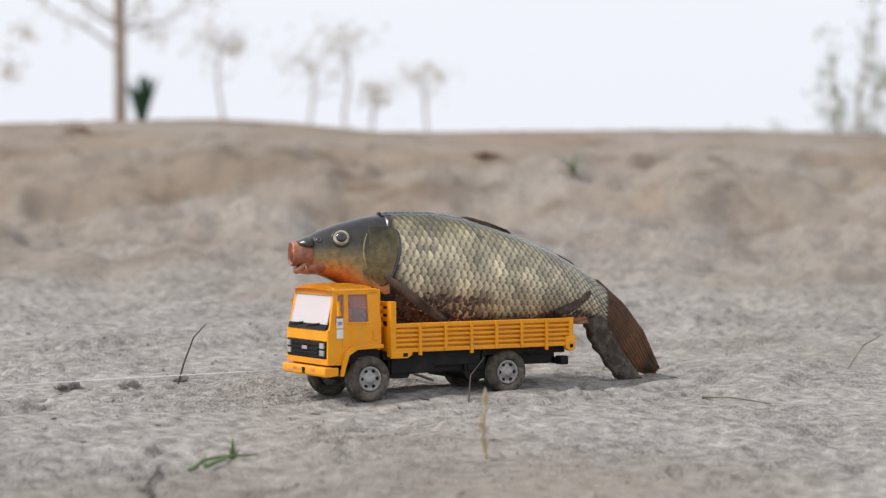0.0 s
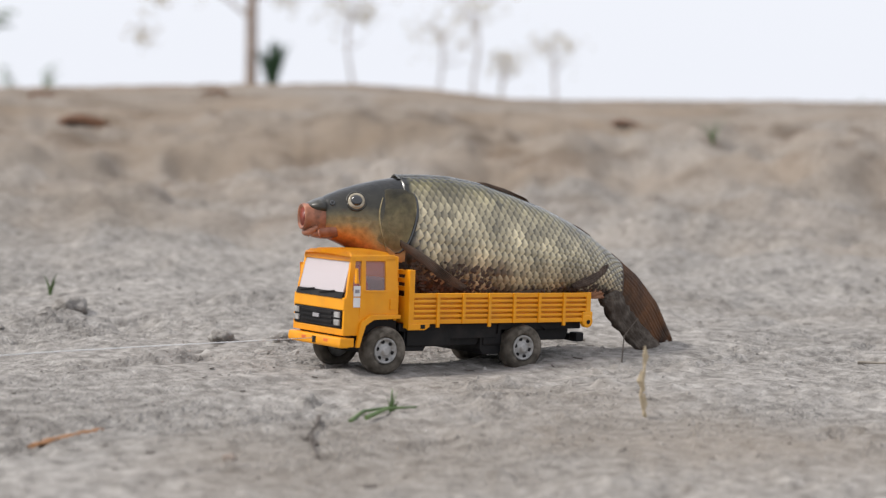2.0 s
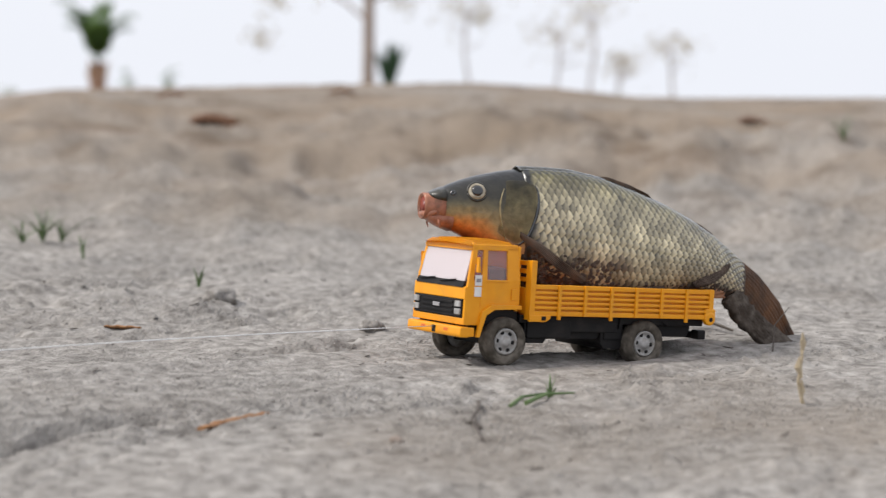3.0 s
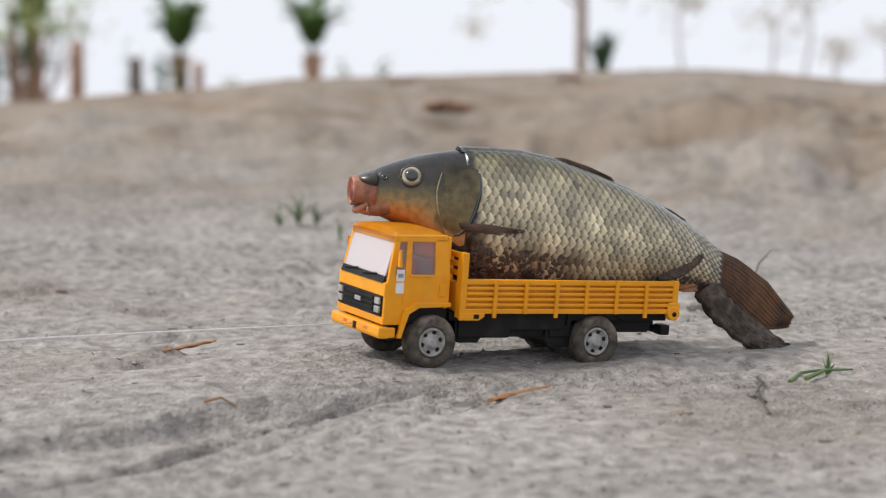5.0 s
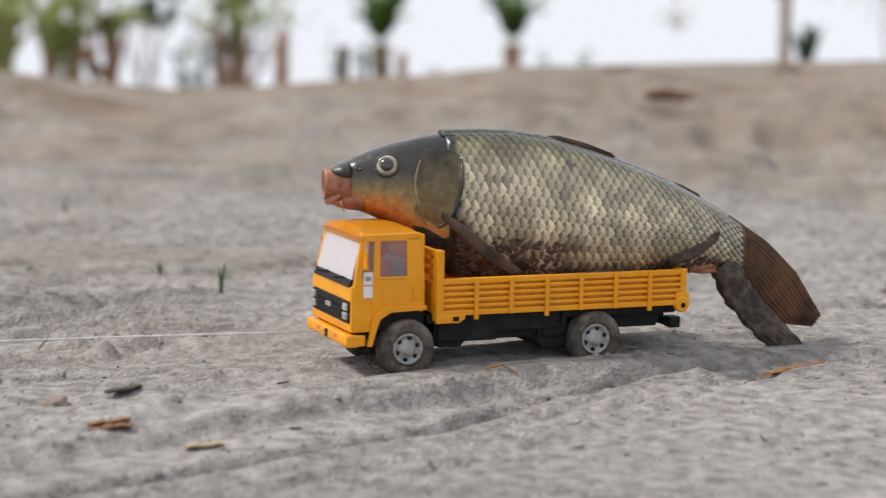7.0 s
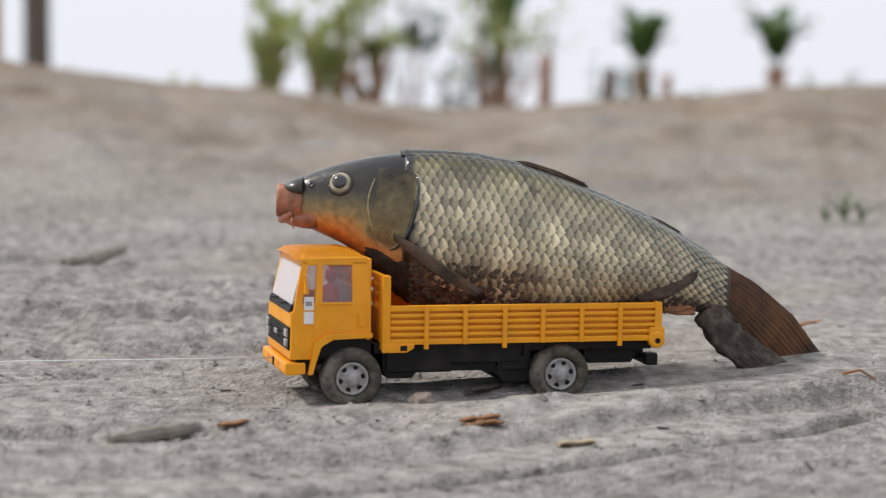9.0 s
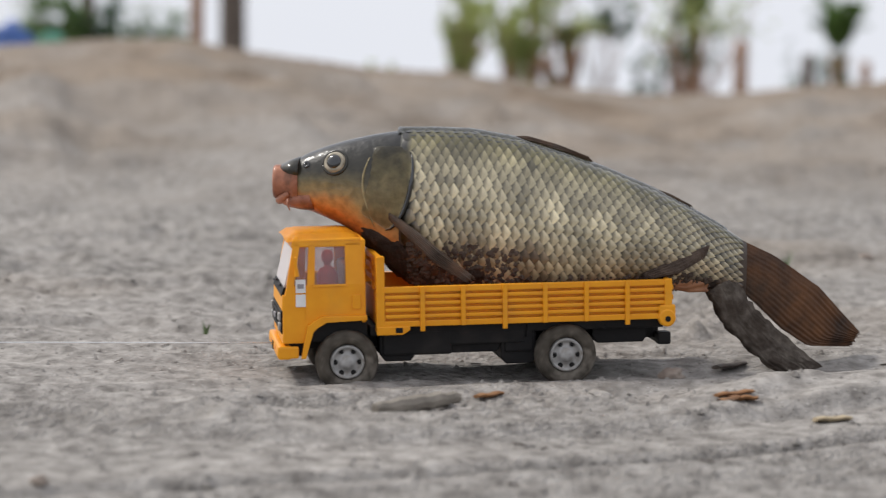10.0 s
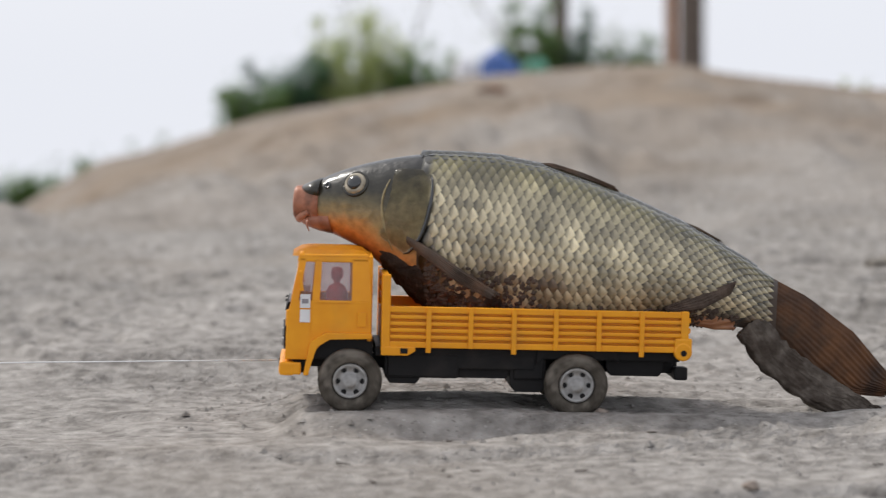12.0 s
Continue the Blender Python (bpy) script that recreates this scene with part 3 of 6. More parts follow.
        lathe(bm, [(0.0012, s * 0.0299), (0.0012, s * 0.0303)], 10, "y", (-0.0862, 0, 0.0264))
        part("hinge_pin", bm, BLACK, hinge)
    bm = bmesh.new()
    box(bm, -0.0884, -0.0866, -0.0274, 0.0274, 0.0264, 0.0425, 0.0005)
    for z in (0.0300, 0.0340, 0.0380):
        box(bm, -0.0892, -0.0884, -0.0272, 0.0272, z, z + 0.0020, 0.0003)
    part("tailboard", bm, YELLOW, truck)

    # wheels
    wheels = []
    for x in (0.0447, -0.0447):
        for s in (1, -1):
            wheel = new("wheel")
            wheel.parent = truck
            wheel.location = (x, s * 0.0228, 0.0125)
            bm = bmesh.new()
            w = 0.0046
            lathe(bm, [(0.0068, -w), (0.0106, -w * 1.05), (0.0120, -w * 0.86), (0.0126, -w * 0.5), (0.0127, 0), (0.0126, w * 0.5), (0.0120, w * 0.86), (0.0106, w * 1.05), (0.0088, w * 1.00), (0.0074, w * 0.86), (0.0070, w * 0.3)], 40)
            part("tyre", bm, TYRE, wheel, "dusty dark rubber tyre", smooth=True)
            bm = bmesh.new()
            h = s * w
            lathe(bm, [(0.0071, -h * 0.6), (0.0068, h * 0.84), (0.0060, h * 0.88), (0.0054, h * 0.62), (0.0042, h * 0.56), (0.0032, h * 0.70), (0.0027, h * 0.98), (0.0012, h * 1.05)], 28)
            rim = part("rim", bm, SILVER, wheel, "worn silver wheel rim", smooth=True)
            for k in range(6):
                a = k * math.pi / 3
                bm = bmesh.new()
                c = Vector((math.cos(a) * 0.0049, h * 0.60, math.sin(a) * 0.0049))
                lathe(bm, [(0.0011, -0.0004), (0.0011, 0.0004)], 8, "y", c)
                part("rim_hole", bm, BLACK, rim)
            wheels.append(wheel)
    return truck, wheels


TRUCK, WHEELS = build_truck()


# ------------------------------------------------------------------ carp (x towards its head, y to its left, z up)
SX, SZ = 0.0002347, 0.000226


def fx(st):
    return (783.5 - st - 0.075 * max(st - 1100, 0)) * SX


def bend(st):
    """The tail swings to the fish's right."""
    return -0.033 * (max(st - 940, 0) / 440) ** 1.6


def fz(py):
    return (386 - py) * SZ


# station, height of back and belly, half width
BODY = [(575, 254, 524, 0.0168), (640, 253, 556, 0.0192), (700, 255, 566, 0.0205), (780, 269, 570, 0.0212), (860, 294, 570, 0.0208),
        (940, 324, 560, 0.0192), (1020, 359, 545, 0.0166), (1080, 391, 537, 0.0136), (1130, 422, 543, 0.0098), (1160, 443, 550, 0.0072), (1184, 460, 552, 0.0048)]
HEAD = [(362, 332, 372, 0.0046), (378, 318, 388, 0.0072), (402, 302, 402, 0.0096), (435, 288, 416, 0.0118), (475, 275, 434, 0.0138),
        (520, 264, 476, 0.0156), (560, 257, 512, 0.0166), (596, 254, 538, 0.0172)]


def station(table, st):
    cols = np.array(table).T
    return [float(np.interp(st, cols[0], c)) for c in cols[1:]]


def smooth_table(table, n):
    """Finer stations through a table, without corners."""
    cols = np.array(table, float)
    xs = np.linspace(cols[0, 0], cols[-1, 0], n)
    out = []
    for k in range(4):
        v = np.interp(np.linspace(cols[0, 0] - 30, cols[-1, 0] + 30, 400), cols[:, 0], cols[:, k])
        g = np.exp(-(np.linspace(-1, 1, 31) ** 2) * 3)
        p = np.r_[np.full(15, v[0]), v, np.full(15, v[-1])]
        s = np.convolve(p, g / g.sum(), "valid")
        out.append(np.interp(xs, np.linspace(cols[0, 0] - 30, cols[-1, 0] + 30, 400), s))
    out[0] = xs
    return [tuple(r) for r in np.array(out).T]


def skin_point(st, top, low, w, a):
    """Point of the skin at angle a: 0 at the back, 90 on its left flank, 180 at the belly."""
    s, c = math.sin(a), math.cos(a)
    half = (fz(top) - fz(low)) / 2
    y = math.copysign(abs(s) ** 0.9, s) * w
    z = (fz(top) + fz(low)) / 2 + math.copysign(abs(c) ** 0.95, c) * half
    return Vector((fx(st), y + bend(st), z))


def skin(bm, rows, sides=40, height=None):
    """height: a layer that takes each point's height between belly (0) and back (1)."""
    rings = [[bm.verts.new(skin_point(*r, 2 * math.pi * k / sides)) for k in range(sides)] for r in rows]
    if height:
        for ring in rings:
            for k, v in enumerate(ring):
                v[height] = 0.5 + 0.5 * math.cos(2 * math.pi * k / sides)
    for a, b in zip(rings, rings[1:]):
        for k in range(sides):
            bm.faces.new((a[k], a[(k + 1) % sides], b[(k + 1) % sides], b[k]))
    bm.faces.new(rings[0])
    bm.faces.new(rings[-1])


def ramp_material(name, stops, axis="Z", lo=-0.03, hi=0.03, rough=0.35, noise_amount=0.35, noise_scale=90, coat=0.4, stain=None, stain_low=0.0, bump=0.00012, bump_scale=600):
    """Skin whose colour runs from belly to back, broken up by noise; stain: dried mud low on the flank."""
    m = bpy.data.materials.new(name)
    m.use_nodes = True
    nt = m.node_tree
    nodes, links = nt.nodes, nt.links
    b = nodes["Principled BSDF"]
    coord = nodes.new("ShaderNodeTexCoord")
    sep = nodes.new("ShaderNodeSeparateXYZ")
    links.new(coord.outputs["Object"], sep.inputs[0])
    n = nodes.new("ShaderNodeTexNoise")
    n.inputs["Scale"].default_value, n.inputs["Detail"].default_value = noise_scale, 5
    links.new(coord.outputs["Object"], n.inputs["Vector"])
    r = nodes.new("ShaderNodeMapRange")
    r.inputs[1].default_value, r.inputs[2].default_value = lo, hi
    links.new(sep.outputs[axis], r.inputs[0])
    add = nodes.new("ShaderNodeMath")
    add.operation = "MULTIPLY_ADD"
    add.inputs[1].default_value, add.inputs[2].default_value = noise_amount, -noise_amount / 2
    links.new(n.outputs["Fac"], add.inputs[0])
    tot = nodes.new("ShaderNodeMath")
    links.new(r.outputs[0], tot.inputs[0])
    links.new(add.outputs[0], tot.inputs[1])
    cr = nodes.new("ShaderNodeValToRGB")
    while len(cr.color_ramp.elements) < len(stops):
        cr.color_ramp.elements.new(0.5)
    for e, (p, c) in zip(cr.color_ramp.elements, stops):
        e.position, e.color = p, (*c, 1)
    links.new(tot.outputs[0], cr.inputs[0])
    colour = cr.outputs[0]
    rough_out = None
    if stain:
        n2 = nodes.new("ShaderNodeTexNoise")
        n2.inputs["Scale"].default_value, n2.inputs["Detail"].default_value = 38, 8
        links.new(coord.outputs["Object"], n2.inputs["Vector"])
        k = nodes.new("ShaderNodeMath")
        k.operation = "MULTIPLY_ADD"
        k.inputs[1].default_value, k.inputs[2].default_value = -0.045, stain_low + 0.0225
        links.new(n2.outputs["Fac"], k.inputs[0])
        lt = nodes.new("ShaderNodeMath")
        lt.operation = "ADD"
        links.new(k.outputs[0], lt.inputs[0])
        links.new(sep.outputs["Z"], lt.inputs[1])
        mr = nodes.new("ShaderNodeMapRange")
        mr.inputs[1].default_value, mr.inputs[2].default_value, mr.inputs[3].default_value, mr.inputs[4].default_value = -0.002, 0.004, 1, 0
        links.new(lt.outputs[0], mr.inputs[0])
        mx = nodes.new("ShaderNodeMixRGB")
        mx.inputs[2].default_value = (*stain, 1)
        links.new(mr.outputs[0], mx.inputs[0])
        links.new(colour, mx.inputs[1])
        colour = mx.outputs[0]
        ro = nodes.new("ShaderNodeMapRange")
        ro.inputs[3].default_value, ro.inputs[4].default_value = rough, 0.9
        links.new(mr.outputs[0], ro.inputs[0])
        links.new(ro.outputs[0], b.inputs["Roughness"])
    else:
        b.inputs["Roughness"].default_value = rough
    links.new(colour, b.inputs["Base Color"])
    b.inputs["Coat Weight"].default_value = coat
    b.inputs["Coat Roughness"].default_value = 0.2
    nb = nodes.new("ShaderNodeTexNoise")
    nb.inputs["Scale"].default_value, nb.inputs["Detail"].default_value = bump_scale, 5
    links.new(coord.outputs["Object"], nb.inputs["Vector"])
    bp = nodes.new("ShaderNodeBump")
    bp.inputs["Strength"].default_value, bp.inputs["Distance"].default_value = 0.7, bump
    links.new(nb.outputs["Fac"], bp.inputs["Height"])
    links.new(bp.outputs[0], b.inputs["Normal"])
    return m


def scale_material():
    """Pearly scale: dark base and rim, with the overlap's shade painted into the tint, tinted by the scale's own
    colour.
    """
    m = bpy.data.materials.new("fish_scale")
    m.use_nodes = True
    nt = m.node_tree
    nodes, links = nt.nodes, nt.links
    b = nodes["Principled BSDF"]
    info = nodes.new("ShaderNodeObjectInfo")
    att = nodes.new("ShaderNodeVertexColor")
    att.layer_name = "tint"
    mul = nodes.new("ShaderNodeMixRGB")
    mul.blend_type = "MULTIPLY"
    mul.inputs[0].default_value = 1
    links.new(info.outputs["Color"], mul.inputs[1])
    links.new(att.outputs["Color"], mul.inputs[2])
    coord = nodes.new("ShaderNodeTexCoord")
    n = nodes.new("ShaderNodeTexNoise")
    n.inputs["Scale"].default_value, n.inputs["Detail"].default_value = 260, 4
    links.new(coord.outputs["Object"], n.inputs["Vector"])
    hsv = nodes.new("ShaderNodeHueSaturation")
    mr = nodes.new("ShaderNodeMapRange")
    mr.inputs[3].default_value, mr.inputs[4].default_value = 0.65, 1.35
    links.new(n.outputs["Fac"], mr.inputs[0])
    links.new(mr.outputs[0], hsv.inputs["Value"])
    links.new(mul.outputs[0], hsv.inputs["Color"])
    links.new(hsv.outputs[0], b.inputs["Base Color"])
    b.inputs["Roughness"].default_value = 0.34
    b.inputs["Specular IOR Level"].default_value = 0.4
    b.inputs["Coat Weight"].default_value = 0.7
    b.inputs["Coat Roughness"].default_value = 0.16
    return m


FLESH = ramp_material("wet_fish_skin", [(0.0, (0.10, 0.032, 0.018)), (0.28, (0.13, 0.055, 0.032)), (0.5, (0.12, 0.10, 0.06)), (0.75, (0.06, 0.055, 0.03)), (1.0, (0.03, 0.03, 0.022))],
                      lo=-0.036, hi=0.030, stain=(0.055, 0.036, 0.026), stain_low=0.012)


def head_material(name, stops, mottle, wet):
    """Head skin: pigment runs from throat to crown along the layer "height", broken by blotches and fine dark specks."""
    m = bpy.data.materials.new(name)
    m.use_nodes = True
    nodes, links = m.node_tree.nodes, m.node_tree.links
    b = nodes["Principled BSDF"]
    coord = nodes.new("ShaderNodeTexCoord")
    att = nodes.new("ShaderNodeAttribute")
    att.attribute_name = "height"

    def noise_node(scale, detail, distortion=0.0):
        n = nodes.new("ShaderNodeTexNoise")
        n.inputs["Scale"].default_value, n.inputs["Detail"].default_value, n.inputs["Distortion"].default_value = scale, detail, distortion
        links.new(coord.outputs["Object"], n.inputs["Vector"])
        return n.outputs["Fac"]
    blot = nodes.new("ShaderNodeMath")
    blot.operation = "MULTIPLY_ADD"
    blot.inputs[1].default_value, blot.inputs[2].default_value = mottle, -mottle / 2
    links.new(noise_node(95, 7, 0.8), blot.inputs[0])
    tot = nodes.new("ShaderNodeMath")
    links.new(att.outputs["Fac"], tot.inputs[0])
    links.new(blot.outputs[0], tot.inputs[1])
    cr = nodes.new("ShaderNodeValToRGB")
    while len(cr.color_ramp.elements) < len(stops):
        cr.color_ramp.elements.new(0.5)
    for e, (p, c) in zip(cr.color_ramp.elements, stops):
        e.position, e.color = p, (*c, 1)
    links.new(tot.outputs[0], cr.inputs[0])
    speck = nodes.new("ShaderNodeMapRange")
    speck.inputs[1].default_value, speck.inputs[2].default_value = 0.35, 0.65
    speck.inputs[3].default_value, speck.inputs[4].default_value = 0.78, 1.18
    links.new(noise_node(300, 6), speck.inputs[0])
    hsv = nodes.new("ShaderNodeHueSaturation")
    links.new(cr.outputs[0], hsv.inputs["Color"])
    links.new(speck.outputs[0], hsv.inputs["Value"])
    links.new(hsv.outputs[0], b.inputs["Base Color"])
    rough = nodes.new("ShaderNodeMapRange")
    rough.inputs[3].default_value, rough.inputs[4].default_value = 0.22, 0.55
    links.new(noise_node(160, 4), rough.inputs[0])
    links.new(rough.outputs[0], b.inputs["Roughness"])
    b.inputs["Specular IOR Level"].default_value = 0.35
    b.inputs["Coat Weight"].default_value = wet
    b.inputs["Coat Roughness"].default_value = 0.10
    bp = nodes.new("ShaderNodeBump")
    bp.inputs["Strength"].default_value, bp.inputs["Distance"].default_value = 0.8, 0.0008
    links.new(noise_node(150, 7, 0.4), bp.inputs["Height"])
    links.new(bp.outputs[0], b.inputs["Normal"])
    links.new(bp.outputs[0], b.inputs["Coat Normal"])
    return m


HEADSKIN = head_material("wet_fish_head", [(0.0, (0.26, 0.060, 0.020)), (0.15, (0.62, 0.185, 0.040)), (0.27, (0.52, 0.23, 0.075)), (0.40, (0.30, 0.215, 0.095)), (0.56, (0.125, 0.102, 0.047)),
                                           (0.70, (0.034, 0.030, 0.019)), (1.0, (0.010, 0.010, 0.011))], 0.20, 0.45)
GILL = head_material("gill_cover_skin", [(0.0, (0.30, 0.075, 0.025)), (0.16, (0.50, 0.17, 0.045)), (0.30, (0.42, 0.27, 0.13)), (0.48, (0.33, 0.26, 0.125)), (0.66, (0.20, 0.165, 0.080)),
                                         (0.84, (0.075, 0.064, 0.038)), (1.0, (0.016, 0.016, 0.015))], 0.36, 0.5)
LIP = material("fish_lip", (0.24, 0.085, 0.045), (0.46, 0.20, 0.12), 0.4, 190, 6, 0.0003, 500, coat=0.2, spots=(0.13, 0.06, 0.035), spot_scale=120, spot_amount=0.8, spec=0.3)
CAVITY = material("mouth_inside", (0.16, 0.022, 0.012), (0.34, 0.055, 0.028), 0.45, 120, 4, coat=0.3)
EYE_WHITE = material("fish_eye_ring", (0.17, 0.135, 0.085), (0.46, 0.40, 0.30), 0.3, 300, 3, coat=0.3)
EYE_BLACK = material("fish_pupil", (0.004, 0.004, 0.005), (0.008, 0.008, 0.009), 0.06, 100, 2, coat=1.0, rough_var=0.02)
FIN = material("fish_fin", (0.050, 0.034, 0.024), (0.15, 0.092, 0.060), 0.55, 140, 6, 0.0005, 420, coat=0.1, spec=0.25, spots=(0.12, 0.10, 0.085), spot_scale=60, spot_amount=0.7)
FIN_RED = material("reddish_fin", (0.20, 0.075, 0.03), (0.36, 0.16, 0.07), 0.45, 120, 5, 0.0002, 500, coat=0.2, spots=(0.16, 0.12, 0.09), spot_scale=55, spot_amount=0.6)
TAILFIN = material("tail_fin", (0.040, 0.020, 0.012), (0.15, 0.064, 0.025), 0.55, 75, 7, 0.0005, 420, coat=0.1, spots=(0.035, 0.026, 0.020), spot_scale=42, spot_amount=0.85, spec=0.25)
MUD = material("dried_mud", (0.13, 0.112, 0.095), (0.25, 0.22, 0.19), 0.95, 180, 7, 0.0012, 420, spots=(0.09, 0.075, 0.06), spot_scale=60, spec=0.15)
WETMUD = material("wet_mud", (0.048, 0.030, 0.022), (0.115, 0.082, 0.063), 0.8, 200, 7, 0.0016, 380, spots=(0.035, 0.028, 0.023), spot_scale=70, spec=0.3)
SLIME = material("slimy_back_skin", (0.030, 0.028, 0.014), (0.075, 0.068, 0.035), 0.2, 150, 5, 0.00005, 500, coat=1.0)
TAILMUD = material("caked_mud", (0.060, 0.048, 0.040), (0.165, 0.140, 0.118), 0.95, 210, 8, 0.0020, 300, spots=(0.045, 0.033, 0.026), spot_scale=75, spot_amount=0.8, spec=0.15)
SCALE = scale_material()


def scale_mesh():
    """One shield-shaped scale, 1 long and 1 wide, its free edge to -x."""
    me = bpy.data.meshes.new("scale")
    rim = [(0.55, 0.0), (0.42, 0.34), (0.12, 0.52), (-0.14, 0.47), (-0.42, 0.24), (-0.60, 0.0), (-0.42, -0.24), (-0.14, -0.47), (0.12, -0.52), (0.42, -0.34)]
    inner = [(0.22, 0.0), (0.20, 0.2), (0.06, 0.40), (-0.12, 0.36), (-0.34, 0.17), (-0.48, 0.0), (-0.34, -0.17), (-0.12, -0.36), (0.06, -0.40), (0.20, -0.2)]
    verts, tint = [], []
    for x, y in rim:
        verts.append((x, y, 0.02 - 0.12 * x - 0.20 * y * y - (0.05 if x < 0 else 0)))
        # base pigment, darkened further for the shade under the scale ahead
        tint.append(0.02 if x > -0.05 else 0.10)
    for x, y in inner:
        verts.append((x, y, 0.07 - 0.14 * x - 0.18 * y * y))
        tint.append(0.02 if x > 0.1 else 0.20 if x > 0 else 0.95)
    verts.append((-0.16, 0, 0.105))
    tint.append(0.70)
    n = len(rim)
    faces = [(i, (i + 1) % n, n + (i + 1) % n, n + i) for i in range(n)] + [(n + i, n + (i + 1) % n, 2 * n) for i in range(n)]
    return verts, faces, tint, me


def build_fish():
    fish = new("carp")
    tagged(fish, "whole wet carp with muddy belly lying on the toy truck", "fish")
    bm = bmesh.new()
    rows = smooth_table(BODY, 34)
    skin(bm, rows, 44)
    body = part("body", bm, FLESH, fish, "olive and silver scaled flank, belly caked in mud", smooth=True)
    bm = bmesh.new()
    skin(bm, smooth_table(HEAD, 26), 40, bm.verts.layers.float.new("height"))
    head = part("head", bm, HEADSKIN, fish, "smooth dark olive head with orange cheeks", smooth=True)

    def flank(st, a, lift=0.0, table=BODY):
        top, low, w = station(table, st)
        p = skin_point(st, top, low, w, a)
        e = 1e-3
        du = skin_point(st - 4, *station(table, st - 4), a) - skin_point(st + 4, *station(table, st + 4), a)
        dv = skin_point(st, top, low, w, a + e) - skin_point(st, top, low, w, a - e)
        nrm = du.cross(dv).normalized()
        if nrm.y * (1 if math.sin(a) >= 0 else -1) < 0 and abs(nrm.y) > 0.05:
            nrm = -nrm
        if abs(nrm.y) <= 0.05 and nrm.z * math.cos(a) < 0:
            nrm = -nrm
        return p + nrm * lift, du.normalized(), nrm

    def crown(bm, value):
        """Gives a small part of the head the pigment of one height."""
        height = bm.verts.layers.float.new("height")
        for v in bm.verts:
            v[height] = value

    # scales in staggered rows
    verts, faces, tint, me = scale_mesh()
    me.from_pydata(verts, [], faces)
    layer = me.color_attributes.new("tint", "FLOAT_COLOR", "POINT")
    for i, v in enumerate(tint):
        layer.data[i].color = (v, v, v, 1)
    for f in me.polygons:
        f.use_smooth = True
    me.materials.append(SCALE)
    rest_v, rest_f, rest_c = [], [], []
    rng = random.Random(4)
    made = 0
    cols, lines = 35, 18
    for side in (1, -1):
        for j in range(lines):
            for i in range(cols):
                u = (i + 0.5 * (j % 2)) / cols
                st = 592 + u * 582
                top, low, w = station(BODY, st)
                a = side * radians(7 + 125 * j / (lines - 1))
                p, du, nrm = flank(st, a, 0.0003)
                size_u = 582 / cols * SX * 1.66
                size_v = (fz(top) - fz(low)) * 0.5 * radians(125 / (lines - 1)) * 2.05 * (0.85 + 0.15 * abs(math.sin(a)))
                dv = nrm.cross(du)
                wob = rng.uniform(-0.08, 0.08)
                duw = (du + dv * wob).normalized()
                dvw = nrm.cross(duw)
                f = abs(j / (lines - 1))
                back, mid, low_c = (0.115, 0.100, 0.028), (0.67, 0.58, 0.38), (0.46, 0.30, 0.15)
                k = smooth(f, 0.10, 0.52)
                col = [b + (m - b) * k for b, m in zip(back, mid)]
                k = smooth(f, 0.58, 0.95) * (0.55 + 0.45 * noise.noise((st * 0.03, side * 1.7, j * 0.5)))
                col = [c + (l - c) * k for c, l in zip(col, low_c)]
                mud = noise.noise((st * 0.013, side * 3.1, j * 0.4)) * 0.30 + f + 0.14 * (1 - smooth(st, 640, 800))
                shade = rng.uniform(0.70, 1.15) * (1 + 0.7 * noise.noise((st * 0.021, side * 5.3, j * 0.33)))
                wet = smooth(mud + rng.uniform(-0.05, 0.05), 0.86, 1.10)
                col = [c + (d - c) * wet for c, d in zip(col, (0.15, 0.092, 0.055))]
                # a bruise behind the gills, and bare dark scales here and there
                if ((st - 665) / 24) ** 2 + ((f - 0.46) / 0.045) ** 2 < 1 or rng.random() < 0.012:
                    col = [c * 0.45 for c in col]
                shade *= 1 - 0.25 * smooth(st, 850, 1080)
                col = [c * shade for c in col]
                m = Matrix((( *(duw * size_u), 0), (*(dvw * size_v), 0), (*(nrm * size_u * (0.25 + 0.55 * smooth(f, 0.0, 0.25))), 0), (0, 0, 0, 1))).transposed()
                m.translation = p
                if side == 1 and made < 300 and 2 <= j:
                    ob = new("scale", me)
                    ob.parent = body
                    ob.matrix_basis = m
                    ob.color = (*col, 1)
                    made += 1
                else:
                    base = len(rest_v)
                    rest_v += [tuple(m @ Vector(v)) for v in verts]
                    rest_f += [tuple(base + q for q in fc) for fc in faces]
                    rest_c += [tuple(t * c for c in col) for t in tint]
    rm = bpy.data.meshes.new("scales")
    rm.from_pydata(rest_v, [], rest_f)
    layer = rm.color_attributes.new("tint", "FLOAT_COLOR", "POINT")
    for i, c in enumerate(rest_c):
        layer.data[i].color = (*c, 1)
    for f in rm.polygons:
        f.use_smooth = True
    rm.materials.append(SCALE)
    rest = new("scale_rest", rm)
    rest.parent = body
    rest["kind"] = "stuff"

    # smooth slimy skin along the ridge of the back
    bm = bmesh.new()
    rows = []
    for st in np.linspace(568, 1150, 60):
        rows.append([bm.verts.new(flank(st, radians(a), 0.0)[0] + Vector((0, 0, 0.0013 - 0.0010 * abs(a) / 17))) for a in (-17, -12, -8, -4, -0.01, 4, 8, 12, 17)])
    for u, v in zip(rows, rows[1:]):
        for k in range(8):
            bm.faces.new((u[k], u[k + 1], v[k + 1], v[k]))
    bmesh.ops.solidify(bm, geom=list(bm.faces), thickness=0.0008)
    part("back_ridge", bm, SLIME, body, "dark shiny skin along the back", smooth=True)

